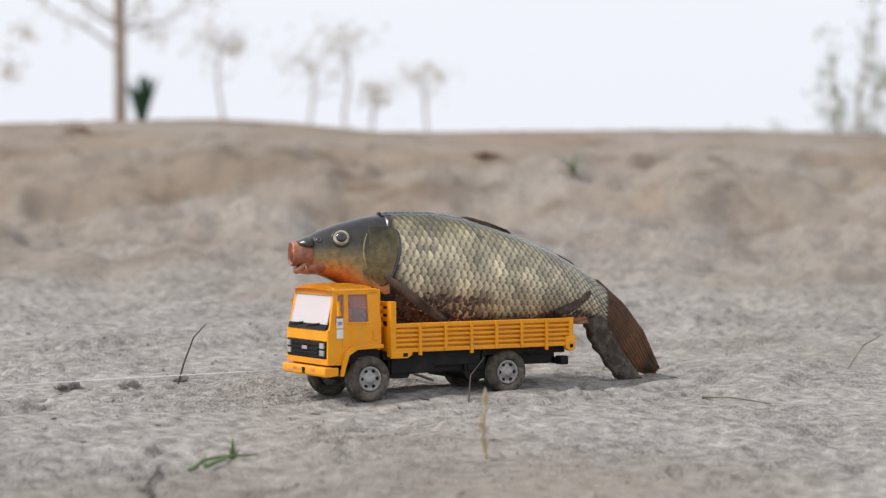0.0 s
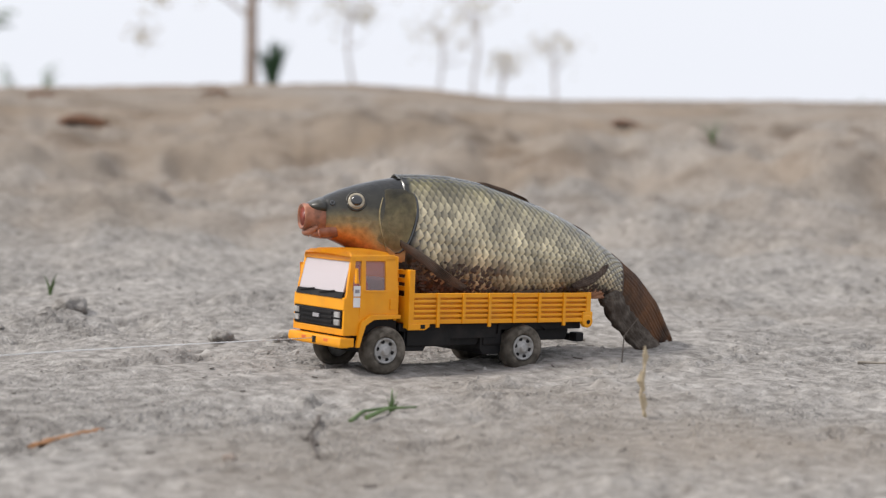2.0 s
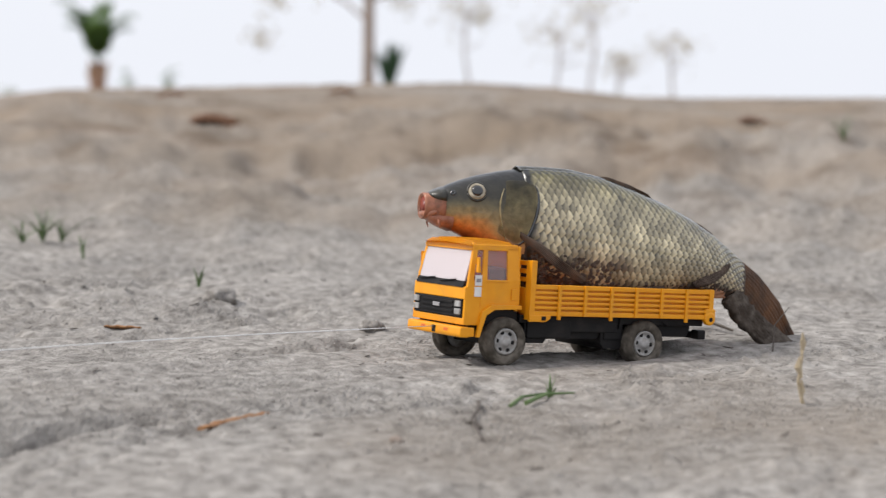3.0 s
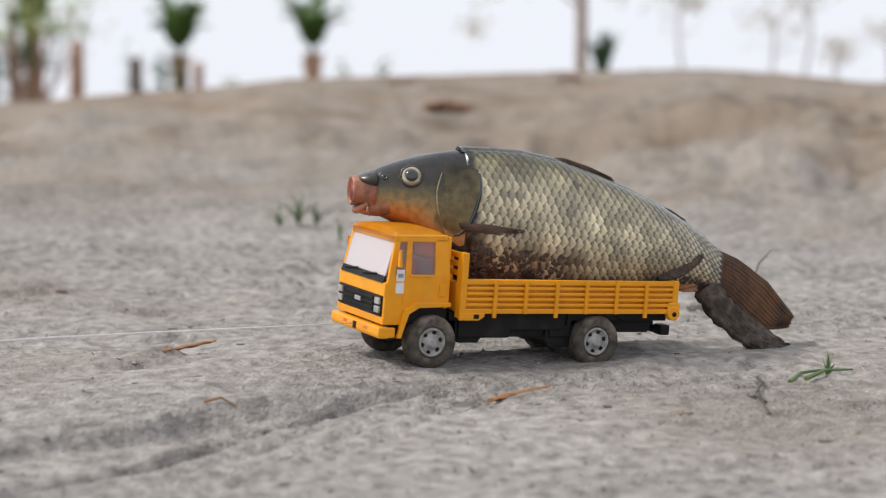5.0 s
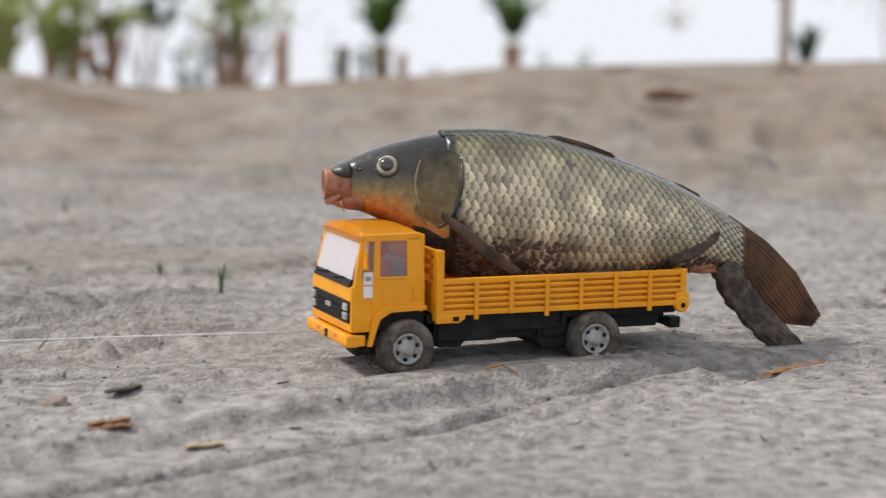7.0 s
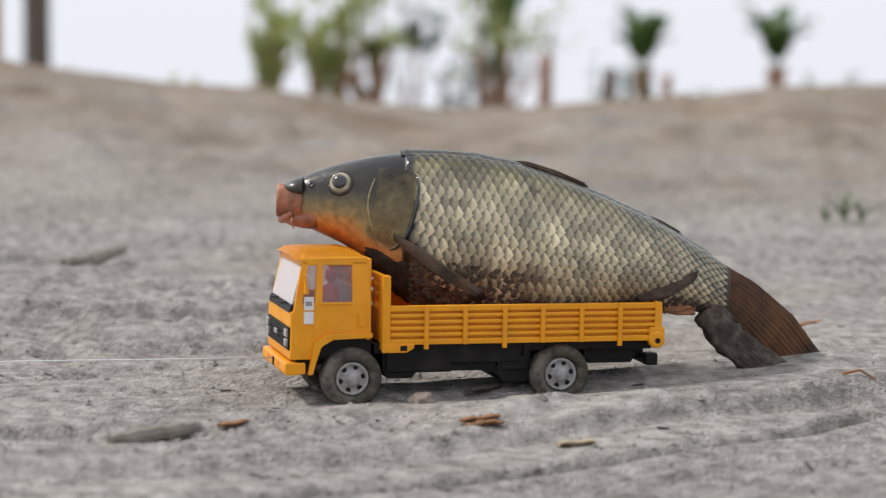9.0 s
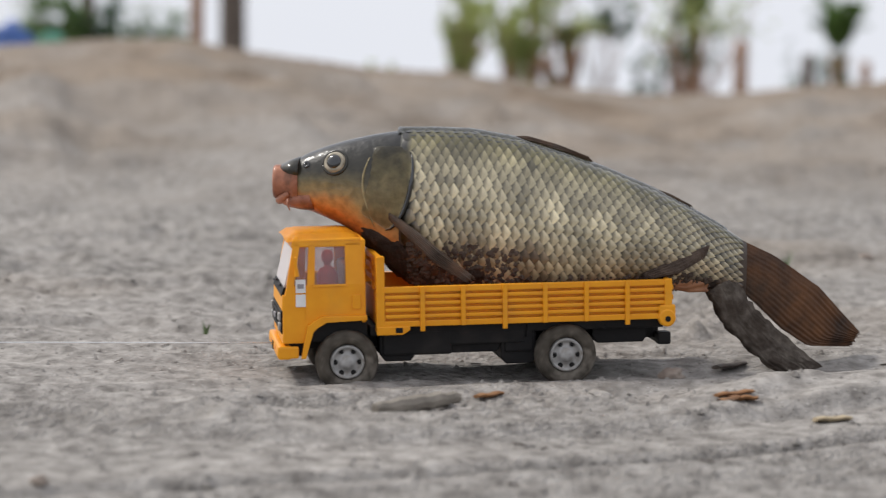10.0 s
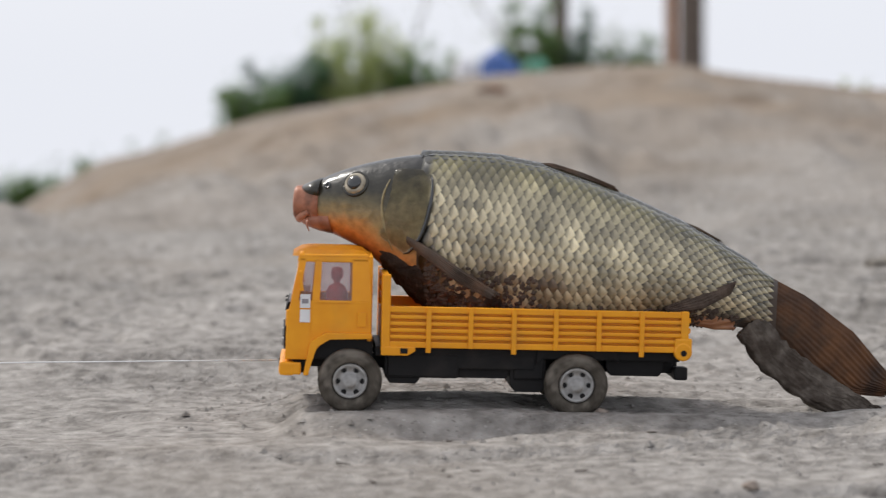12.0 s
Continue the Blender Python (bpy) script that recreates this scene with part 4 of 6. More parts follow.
    # gill covers, eyes, nostrils
    for s in (1, -1):
        bm = bmesh.new()
        height = bm.verts.layers.float.new("height")
        grid = []
        for i in range(15):
            row = []
            for j in range(15):
                v = j / 14
                bulge = math.sin(math.pi * v ** 0.8) ** 0.7
                st = 526 - 10 * bulge - 26 * v * v + (48 + 38 * bulge) * i / 14
                a = s * radians(34 + 82 * v)
                table = HEAD if st < 592 else BODY
                edge = min(1, 1.5 * i / 14 + 0.02, 4 * min((14 - i) / 14 + 0.25, v + 0.03, 1 - v + 0.03))
                p, _, _ = flank(min(st, 594) if table is HEAD else st, a, -0.0009 + 0.0025 * edge ** 0.7 + 0.0003 * math.sin(9 * v + 5 * i / 14) * edge, table)
                row.append(bm.verts.new(p))
                row[-1][height] = 0.5 + 0.5 * math.cos(a)
            grid.append(row)
        for i in range(14):
            for j in range(14):
                bm.faces.new((grid[i][j], grid[i + 1][j], grid[i + 1][j + 1], grid[i][j + 1]))
        rim = [grid[14][j].co + Vector((-0.0004, 0, 0)) for j in range(2, 15)]
        rim = [g.copy() for g in rim]
        bmesh.ops.solidify(bm, geom=list(bm.faces), thickness=-0.0008 * s)
        part("gill_cover", bm, GILL, head, "olive bony gill cover with a dark hind rim", smooth=True)
        bm = bmesh.new()
        tube(bm, [g.to_tuple() for g in rim], [0.0003 + 0.0007 * math.sin(math.pi * k / 12) for k in range(13)], 6)
        part("gill_rim", bm, EYE_BLACK, head, "dark hind rim of the gill cover", smooth=True)
        # preopercle ridge
        bm = bmesh.new()
        pts = [flank(522 - 16 * math.sin(math.pi * v) * 1.0 + 10 * v, s * radians(52 + 66 * v), 0.0002, HEAD)[0] for v in np.linspace(0, 1, 12)]
        tube(bm, pts, [0.0002 + 0.0003 * math.sin(math.pi * k / 11) for k in range(12)], 6)
        crown(bm, 0.52)
        part("cheek_ridge", bm, GILL, head, smooth=True)
        c, _, nrm = flank(460, s * radians(58), -0.0006, HEAD)
        q = Vector((0, 0, 1)).rotation_difference(nrm).to_matrix().to_4x4()
        q.translation = c
        bm = bmesh.new()
        lathe(bm, [(0.0048, -0.0006), (0.0047, 0.0008), (0.0042, 0.0017), (0.0036, 0.0021), (0.0031, 0.0019)], 28, "z")
        bm.transform(q)
        eye = part("eye", bm, EYE_WHITE, head, "round eye with pale gold ring", smooth=True)
        bm = bmesh.new()
        lathe(bm, [(0.0031, 0.0012), (0.0030, 0.0022), (0.0021, 0.0028), (0.0008, 0.0031)], 24, "z")
        bm.transform(q)
        part("pupil", bm, EYE_BLACK, eye, "glossy black pupil", smooth=True)
        bm = bmesh.new()
        ring = [(math.cos(a) * 0.0050, math.sin(a) * 0.0050, 0.0004) for a in np.linspace(0, 2 * math.pi, 29)[:-1]]
        tube(bm, ring + ring[:1], 0.0007, 8)
        bm.transform(q)
        crown(bm, 0.8)
        part("eyelid", bm, HEADSKIN, eye, smooth=True)
        n0, _, nn = flank(408, s * radians(52), 0.0, HEAD)
        bm = bmesh.new()
        lathe(bm, [(0.0016, -0.0006), (0.0015, 0.0004), (0.0008, 0.0005), (0.0006, -0.0002)], 12, "z")
        q2 = Vector((0, 0, 1)).rotation_difference(nn).to_matrix().to_4x4()
        q2.translation = n0
        bm.transform(q2)
        part("nostril", bm, EYE_BLACK, head, smooth=True)
        # barbel
        bm = bmesh.new()
        tube(bm, [(fx(376), s * 0.0085, fz(382)), (fx(375), s * 0.0094, fz(392)), (fx(380), s * 0.0098, fz(403))], [0.0007, 0.0005, 0.0002], 6)
        part("barbel", bm, LIP, head, smooth=True)

    # mouth: a short funnel; the lower half belongs to the swinging jaw
    bm = bmesh.new()
    skin(bm, [(392, 308, 398, 0.0092), (376, 315, 390, 0.0078), (364, 321, 383, 0.0066), (355, 321, 384, 0.0068), (349, 321, 384, 0.0068), (346, 323, 382, 0.0062), (347, 327, 378, 0.0054), (353, 333, 372, 0.0044)], 28)
    part("mouth", bm, LIP, head, "fleshy pinkish funnel of the lips", smooth=True)
    bm = bmesh.new()
    skin(bm, [(350, 330, 375, 0.0049), (352, 332, 373, 0.0046), (358, 338, 368, 0.0038)], 20)
    part("mouth_inside", bm, CAVITY, head, "raw red inside of the mouth", smooth=True)
    bm = bmesh.new()
    skin(bm, [(359, 321, 334, 0.0040), (365, 318, 338, 0.0058), (374, 313, 344, 0.0078), (392, 306, 352, 0.0096)], 24)
    crown(bm, 0.74)
    part("snout", bm, HEADSKIN, head, smooth=True)
    hinge = Vector((fx(404), 0, fz(362)))
    bm = bmesh.new()
    pts, rad = [], []
    for k in range(19):
        a = math.pi * k / 18
        p = Vector((fx(352 + 22 * (1 - math.sin(a))), 0.0064 * math.cos(a), fz(366 + 6 * math.sin(a) - 2 * (1 - math.sin(a)))))
        pts.append(p - hinge)
        rad.append(0.0012 + 0.0008 * math.sin(a))
    tube(bm, pts, rad, 10)
    rings = [[bm.verts.new(skin_point(*r, 2 * math.pi * k / 20) - hinge) for k in range(20)] for r in ((354, 370, 380, 0.0040), (364, 366, 389, 0.0062), (384, 362, 400, 0.0082), (410, 358, 410, 0.0100))]
    for a, b in zip(rings, rings[1:]):
        for k in range(20):
            bm.faces.new((a[k], a[(k + 1) % 20], b[(k + 1) % 20], b[k]))
    bm.faces.new(rings[0])
    bm.faces.new(rings[-1])
    jaw = part("lower_jaw", bm, LIP, fish, "fleshy pinkish lower jaw", smooth=True)
    jaw.location = hinge

    # fins: ribbed blades with thickness
    def blade(outline_a, outline_b, thick, ribs, ripple=0.0006, bow=0.0, n=14, caked=0.0):
        """A fin between two edges, each a list of points from root to tip."""
        bm = bmesh.new()

        def along(pts, t):
            t = t * (len(pts) - 1)
            i = min(int(t), len(pts) - 2)
            return Vector(pts[i]).lerp(Vector(pts[i + 1]), t - i)
        nrm = (Vector(outline_a[-1]) - Vector(outline_a[0])).cross(Vector(outline_b[-1]) - Vector(outline_a[0])).normalized()
        m = ribs * 4
        sheets = []
        for s in (1, -1):
            sheet = []
            for i in range(n + 1):
                row = []
                for k in range(m + 1):
                    t, v = i / n, k / m
                    p = along(outline_a, t).lerp(along(outline_b, t), v)
                    fray = 0
                    if i == n:
                        fray = 0.0030 * noise.noise((k * 0.9, len(outline_a), ribs))
                    p = p + (along(outline_a, 1) - along(outline_a, 0)).normalized() * fray
                    th = thick * (1 - 0.75 * t) * (0.25 + 0.75 * math.sin(math.pi * min(max(v, 0.04), 0.96)) ** 0.5)
                    p = p + nrm * (s * th + ripple * math.sin(v * ribs * 2 * math.pi) * t * (0.6 + noise.noise((v * 9, t * 4, ribs))) + bow * math.sin(math.pi * t))
                    if caked:
                        p = p + nrm * s * caked * (noise.noise(p * 330) + 0.6 * noise.noise(p * 800)) + Vector((0, 0, caked * 1.2 * noise.noise(p * 420 + Vector((3, 1, 7)))))
                    row.append(bm.verts.new(p))
                sheet.append(row)
            sheets.append(sheet)
        for sheet in sheets:
            for i in range(n):
                for k in range(m):
                    bm.faces.new((sheet[i][k], sheet[i + 1][k], sheet[i + 1][k + 1], sheet[i][k + 1]))
        a, b = sheets
        for i in range(n):
            for k in (0, m):
                bm.faces.new((a[i][k], a[i + 1][k], b[i + 1][k], b[i][k]))
        for k in range(m):
            for i in (0, n):
                bm.faces.new((a[i][k], a[i][k + 1], b[i][k + 1], b[i][k]))
        return bm

    def P(st, py, y=0.0):
        return (fx(st), y + bend(st), fz(py))

    part("dorsal_fin", blade([P(760, 264), P(795, 262), P(850, 277), P(905, 299)], [P(800, 285), P(840, 300), P(890, 312), P(925, 324)], 0.0012, 8), FIN, fish, "dark folded dorsal fin", smooth=True)
    part("dorsal_fin", blade([P(1000, 348), P(1050, 366), P(1090, 388)], [P(1020, 368), P(1060, 388), P(1095, 405)], 0.0008, 5), FIN, fish, "dark folded hind end of the dorsal fin", smooth=True)
    root = Vector(P(1172, 505))
    tails = []
    for name, mat, label, a, b, thick, ribs, ripple in (
            ("tail_fin_upper", TAILFIN, "brown translucent upper tail lobe", [P(1142, 436), P(1232, 484), P(1310, 545), P(1372, 618), P(1386, 634)],
             [P(1150, 524), P(1202, 572), P(1248, 622), P(1294, 656), P(1368, 662)], 0.0026, 11, 0.0006),
            ("tail_fin_lower", TAILMUD, "lower tail lobe caked in grey mud", [P(1152, 516, 0.004), P(1206, 580, 0.007), P(1300, 652, 0.010), P(1388, 712, 0.012)],
             [P(1124, 552, 0.004), P(1160, 612, 0.008), P(1234, 676, 0.012), P(1370, 734, 0.014)], 0.0044, 8, 0.0006)):
        bm = blade(a, b, thick, ribs, ripple, n=26, caked=0.0012 if mat is TAILMUD else 0.0002)
        bmesh.ops.translate(bm, verts=bm.verts, vec=-root)
        lobe = part(name, bm, mat, fish, label, smooth=True)
        lobe.location = root
        tails.append(lobe)
    part("anal_fin", blade([P(1118, 458, 0.011), P(1060, 480, 0.014), P(1000, 506, 0.016)], [P(1110, 482, 0.011), P(1066, 506, 0.015), P(1006, 518, 0.017)], 0.0022, 5), WETMUD, fish, "muddy anal fin folded against the flank", smooth=True)
    part("anal_fin_root", blade([P(1030, 520, 0.008), P(1070, 515, 0.009), P(1105, 488, 0.0095)], [P(1050, 538, 0.006), P(1085, 545, 0.007), P(1120, 545, 0.0070)], 0.0022, 4), FIN_RED, fish, "reddish skin by the vent", smooth=True)
    for s in (1, -1):
        part("pelvic_fin", blade([P(800, 528, s * 0.019), P(850, 520, s * 0.0225), P(905, 514, s * 0.024)], [P(810, 545, s * 0.018), P(850, 540, s * 0.0225), P(900, 527, s * 0.024)], 0.0016, 5), WETMUD, fish, "muddy pelvic fin", smooth=True)
    pectorals = []
    for s in (1, -1):
        o = Vector(P(566, 408, s * 0.0168))
        bm = blade([P(560, 400, s * 0.0168), P(610, 436, s * 0.0225), P(654, 474, s * 0.0255), P(706, 516, s * 0.027)],
                   [P(560, 416, s * 0.0160), P(602, 456, s * 0.0205), P(642, 494, s * 0.0235), P(692, 526, s * 0.0258)], 0.0018, 7, 0.0007)
        bmesh.ops.translate(bm, verts=bm.verts, vec=-o)
        fin = part("pectoral_fin", bm, FIN, fish, "brown leathery pectoral fin", smooth=True)
        fin.location = o
        pectorals.append(fin)
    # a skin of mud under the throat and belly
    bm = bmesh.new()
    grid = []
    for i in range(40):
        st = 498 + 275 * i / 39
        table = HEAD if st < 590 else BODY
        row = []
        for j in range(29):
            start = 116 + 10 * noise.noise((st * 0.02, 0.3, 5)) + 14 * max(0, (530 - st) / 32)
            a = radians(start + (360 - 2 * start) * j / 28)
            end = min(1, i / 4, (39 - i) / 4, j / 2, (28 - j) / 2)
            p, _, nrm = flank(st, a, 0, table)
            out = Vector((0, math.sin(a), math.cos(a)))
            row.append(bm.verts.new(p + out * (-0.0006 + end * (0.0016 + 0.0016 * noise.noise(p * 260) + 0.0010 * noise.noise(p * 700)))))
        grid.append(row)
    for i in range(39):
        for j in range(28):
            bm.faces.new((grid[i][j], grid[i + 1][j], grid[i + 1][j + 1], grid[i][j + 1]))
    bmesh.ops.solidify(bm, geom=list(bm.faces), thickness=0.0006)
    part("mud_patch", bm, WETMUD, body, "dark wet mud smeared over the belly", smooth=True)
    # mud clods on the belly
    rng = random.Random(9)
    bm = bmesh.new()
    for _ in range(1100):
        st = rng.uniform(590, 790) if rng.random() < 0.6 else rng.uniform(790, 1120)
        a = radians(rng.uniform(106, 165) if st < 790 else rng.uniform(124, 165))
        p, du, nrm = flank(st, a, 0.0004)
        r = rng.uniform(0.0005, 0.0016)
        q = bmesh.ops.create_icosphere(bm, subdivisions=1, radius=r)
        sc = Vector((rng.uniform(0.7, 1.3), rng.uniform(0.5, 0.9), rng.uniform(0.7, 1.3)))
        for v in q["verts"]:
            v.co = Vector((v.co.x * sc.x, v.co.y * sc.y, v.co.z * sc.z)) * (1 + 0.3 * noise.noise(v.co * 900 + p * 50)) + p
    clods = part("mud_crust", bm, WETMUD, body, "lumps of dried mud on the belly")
    clods["kind"] = "stuff"
    return fish, jaw, pectorals, tails


FISH, JAW, PECTORALS, TAILS = build_fish()
cam.data.dof.focus_object = TRUCK


# ------------------------------------------------------------------ things on the ground
BARK = material("brown_bark", (0.19, 0.085, 0.032), (0.34, 0.17, 0.07), 0.8, 160, 6, 0.0006, 300, spots=(0.12, 0.07, 0.04), spot_scale=60, spot_amount=0.6)
DEADWOOD = material("grey_dead_wood", (0.16, 0.14, 0.115), (0.28, 0.25, 0.21), 0.9, 150, 6, 0.0006, 320, spots=(0.10, 0.08, 0.065), spot_scale=50, spot_amount=0.5)
DARKTWIG = material("dark_twig", (0.05, 0.04, 0.034), (0.11, 0.09, 0.075), 0.85, 200, 5, 0.0003, 500)
STRAW = material("dry_straw", (0.34, 0.27, 0.17), (0.5, 0.41, 0.28), 0.8, 150, 5, 0.0002, 400)
GRASS = material("grass_blade", (0.055, 0.10, 0.03), (0.11, 0.17, 0.055), 0.6, 60, 4)
STONE = material("small_stone", (0.17, 0.13, 0.105), (0.30, 0.25, 0.21), 0.85, 160, 6, 0.0004, 400)
THREAD = material("white_thread", (0.72, 0.72, 0.73), (0.82, 0.82, 0.83), 0.5, 300, 3)
LEAF_DRY = material("dry_leaf", (0.16, 0.075, 0.04), (0.26, 0.13, 0.07), 0.8, 60, 5, 0.001, 120)


def ground_points(pts, lift):
    return [(x, y, on_ground(x, y) + lift + (p[2] if len(p) > 2 else 0)) for p in pts for x, y in (p[:2],)]


def bark_chip(pts, width, label, mat=BARK, thick=0.35):
    """A curled strip of bark or wood lying on the soil."""
    bm = bmesh.new()
    n = len(pts)
    fine = []
    for i in range((n - 1) * 5 + 1):
        a, f = divmod(i, 5)
        b = min(a + 1, n - 1)
        x = pts[a][0] + (pts[b][0] - pts[a][0]) * f / 5
        y = pts[a][1] + (pts[b][1] - pts[a][1]) * f / 5
        fine.append((x, y))
    level = sorted(on_ground(x, y) for x, y in fine)[len(fine) * 2 // 3]
    place = [(x, y, level + width * thick * 0.7 + 0.0003 * math.sin(k * 1.9)) for k, (x, y) in enumerate(fine)]
    radii = [width * (0.55 + 0.45 * math.sin(math.pi * (k + 1) / (len(fine) + 1))) * (1 + 0.25 * noise.noise((k * 1.3, width * 900, 0))) for k in range(len(fine))]
    tube(bm, place, radii, 9, thick)
    ob = new("bark_chip" if mat is BARK else "stick", finish("bark_chip", bm, mat))
    return tagged(ob, label, "bark" if mat is BARK else "stick")


bark_chip([(0.708, 0.768), (0.722, 0.774), (0.738, 0.779), (0.752, 0.784)], 0.0040, "curled orange-brown strip of bark on pale soil")
bark_chip([(0.642, 0.958), (0.662, 0.968), (0.682, 0.980)], 0.0030, "dark brown strip of bark on pale soil")
bark_chip([(0.859, 1.11), (0.866, 1.103), (0.874, 1.094)], 0.0030, "small dark brown strip of bark")
bark_chip([(0.399, 0.760), (0.408, 0.766), (0.416, 0.764)], 0.0030, "small reddish-brown bark crumb")
bark_chip([(0.318, 0.806), (0.330, 0.812)], 0.0026, "small reddish-brown bark flake")
bark_chip([(0.426, 0.736), (0.440, 0.736)], 0.0032, "pale straw-coloured wood chip", STRAW)
bark_chip([(0.268, 0.766), (0.280, 0.771), (0.293, 0.778), (0.304, 0.783)], 0.0036, "pale grey broken stick lying on the soil", DEADWOOD, 0.9)
bark_chip([(0.366, 1.366), (0.388, 1.386), (0.424, 1.46)], 0.0055, "grey-brown broken stick lying on the soil", DEADWOOD, 0.9)
bark_chip([(0.436, 0.850), (0.452, 0.858)], 0.0035, "flat dark scrap of bark", DARKTWIG)
bark_chip([(0.400, 0.766), (0.417, 0.772)], 0.0026, "thin reddish-brown flake of bark")


def twig(pts, r, label, mat=DARKTWIG):
    bm = bmesh.new()
    base = [(x, y, on_ground(x, y) + h) for x, y, h in pts]
    tube(bm, base, [r * (1 - 0.6 * k / (len(pts) - 1)) for k in range(len(pts))], 6)
    return tagged(new("twig", finish("twig", bm, mat)), label, "twig")


twig([(1.025, 0.962, -0.002), (1.029, 0.961, 0.012), (1.034, 0.958, 0.028), (1.041, 0.955, 0.036)], 0.0007, "thin dark upright twig stuck in the soil")
twig([(1.096, 0.796, 0.0), (1.105, 0.803, 0.012), (1.113, 0.800, 0.022)], 0.0005, "thin dark leaning stalk by the tyre track")
twig([(1.196, 0.712, 0.001), (1.203, 0.698, 0.002), (1.212, 0.677, 0.001)], 0.0009, "thin grey twig lying flat", DEADWOOD)
twig([(1.374, 0.734, 0.0), (1.392, 0.734, 0.014), (1.412, 0.732, 0.020)], 0.0008, "thin pale leaning stalk", DEADWOOD)
twig([(0.840, 0.743, 0.003), (0.818, 0.716, 0.003), (0.800, 0.700, 0.002), (0.782, 0.671, 0.001)], 0.0010, "thin dark crooked twig lying flat")
twig([(0.795, 0.688, 0.001), (0.801, 0.698, 0.001), (0.806, 0.705, 0.002)], 0.0007, "short dark twig lying flat")
twig([(0.846, 0.728, 0.001), (0.862, 0.738, 0.003), (0.885, 0.742, 0.003)], 0.0012, "dark green leaf stalk lying flat", GRASS)
twig([(0.850, 0.722, 0.001), (0.866, 0.726, 0.002), (0.885, 0.728, 0.002)], 0.0012, "dark green leaf stalk lying flat", GRASS)
twig([(1.124, 0.890, 0.002), (1.131, 0.880, 0.005), (1.142, 0.868, 0.002)], 0.0018, "grey dead stick half buried", DEADWOOD)
twig([(0.446, 0.985, 0.0), (0.455, 0.992, 0.007), (0.458, 0.996, 0.014)], 0.0008, "pale grey stalk poking out", DEADWOOD)
twig([(0.585, 0.800, 0.001), (0.592, 0.798, 0.002), (0.597, 0.793, 0.001)], 0.0008, "short reddish-brown twig on soil", BARK)


def tuft(x, y, blades, height, label, seed, mat=GRASS, spread=0.6):
    """Grass: each blade a bent tapering strip with a keel."""
    rng = random.Random(seed)
    thing = new("grass_tuft")
    thing.location = (x, y, on_ground(x, y) - 0.001)
    for _ in range(blades):
        a = rng.uniform(0, 2 * math.pi)
        h = height * rng.uniform(0.55, 1.0)
        lean = rng.uniform(0.1, spread) * h
        pts = [(math.cos(a) * lean * t * t, math.sin(a) * lean * t * t, h * t) for t in (0, 0.35, 0.7, 1.0)]
        bm = bmesh.new()
        tube(bm, pts, [0.0011, 0.0010, 0.0007, 0.00015], 4, 0.35)
        part("blade", bm, mat, thing)
    return tagged(thing, label, "grass")


tuft(0.878, 0.737, 6, 0.015, "small green grass seedling in dry soil", 1)
tuft(0.601, 1.135, 4, 0.020, "small green grass seedling in dry soil", 2)
tuft(1.075, 1.587, 12, 0.030, "low patch of green weeds on the soil", 3, spread=1.4)
tuft(1.10, 1.60, 10, 0.026, "low patch of green weeds on the soil", 4, spread=1.6)
tuft(1.05, 1.575, 10, 0.022, "low patch of green weeds on the soil", 5, spread=1.6)
tuft(1.014, 1.25, 5, 0.018, "thin green weeds on the soil", 6)
tuft(1.044, 1.464, 6, 0.022, "thin green weeds on the soil", 7)
tuft(0.602, 1.236, 4, 0.012, "tiny green weed on the soil", 8)
tuft(0.251, 1.032, 3, 0.012, "tiny green weed on the soil", 9)
tuft(0.678, 1.657, 4, 0.014, "tiny green weed on the soil", 10)
tuft(2.453, 1.887, 10, 0.045, "low dry weeds at the foot of the bank", 11, spread=1.2)


def dry_weed():
    thing = new("dry_weed")
    x, y = 0.967, 0.663
    thing.location = (x, y, on_ground(x, y))
    bm = bmesh.new()
    tube(bm, [(0.002, 0, -0.002), (-0.001, 0.001, 0.010), (0.001, 0.001, 0.022), (-0.001, 0.0, 0.030)], [0.0009, 0.0008, 0.0007, 0.0005], 6)
    part("stem", bm, STRAW, thing)
    for z, dx in ((0.004, 0.004), (0.015, -0.003), (0.026, 0.003)):
        bm = bmesh.new()
        tube(bm, [(0, 0, z - 0.003), (dx * 0.5, 0.001, z + 0.002), (dx * 0.3, 0.001, z + 0.007)], [0.0006, 0.0018, 0.0003], 6, 0.5)
        part("seed_head", bm, STRAW, thing)
    return tagged(thing, "dry straw-coloured weed stalk standing in the soil", "weed")


dry_weed()


def clod(x, y, r, seed, label, mat=None, name="clod"):
    rng = random.Random(seed)
    bm = bmesh.new()
    bmesh.ops.create_icosphere(bm, subdivisions=3, radius=r)
    k = Vector((rng.uniform(-9, 9), rng.uniform(-9, 9), 0))
    for v in bm.verts:
        n = v.co.normalized()
        v.co = v.co * (1 + 0.45 * noise.noise(n * 1.6 + k) + 0.2 * noise.noise(n * 4 + k))
        v.co.z *= 0.6
    ob = new(name, finish(name, bm, mat or SAND, True))
    ob.location = (x, y, on_ground(x, y) + r * 0.2)
    return tagged(ob, label, "stone" if mat else "clod")


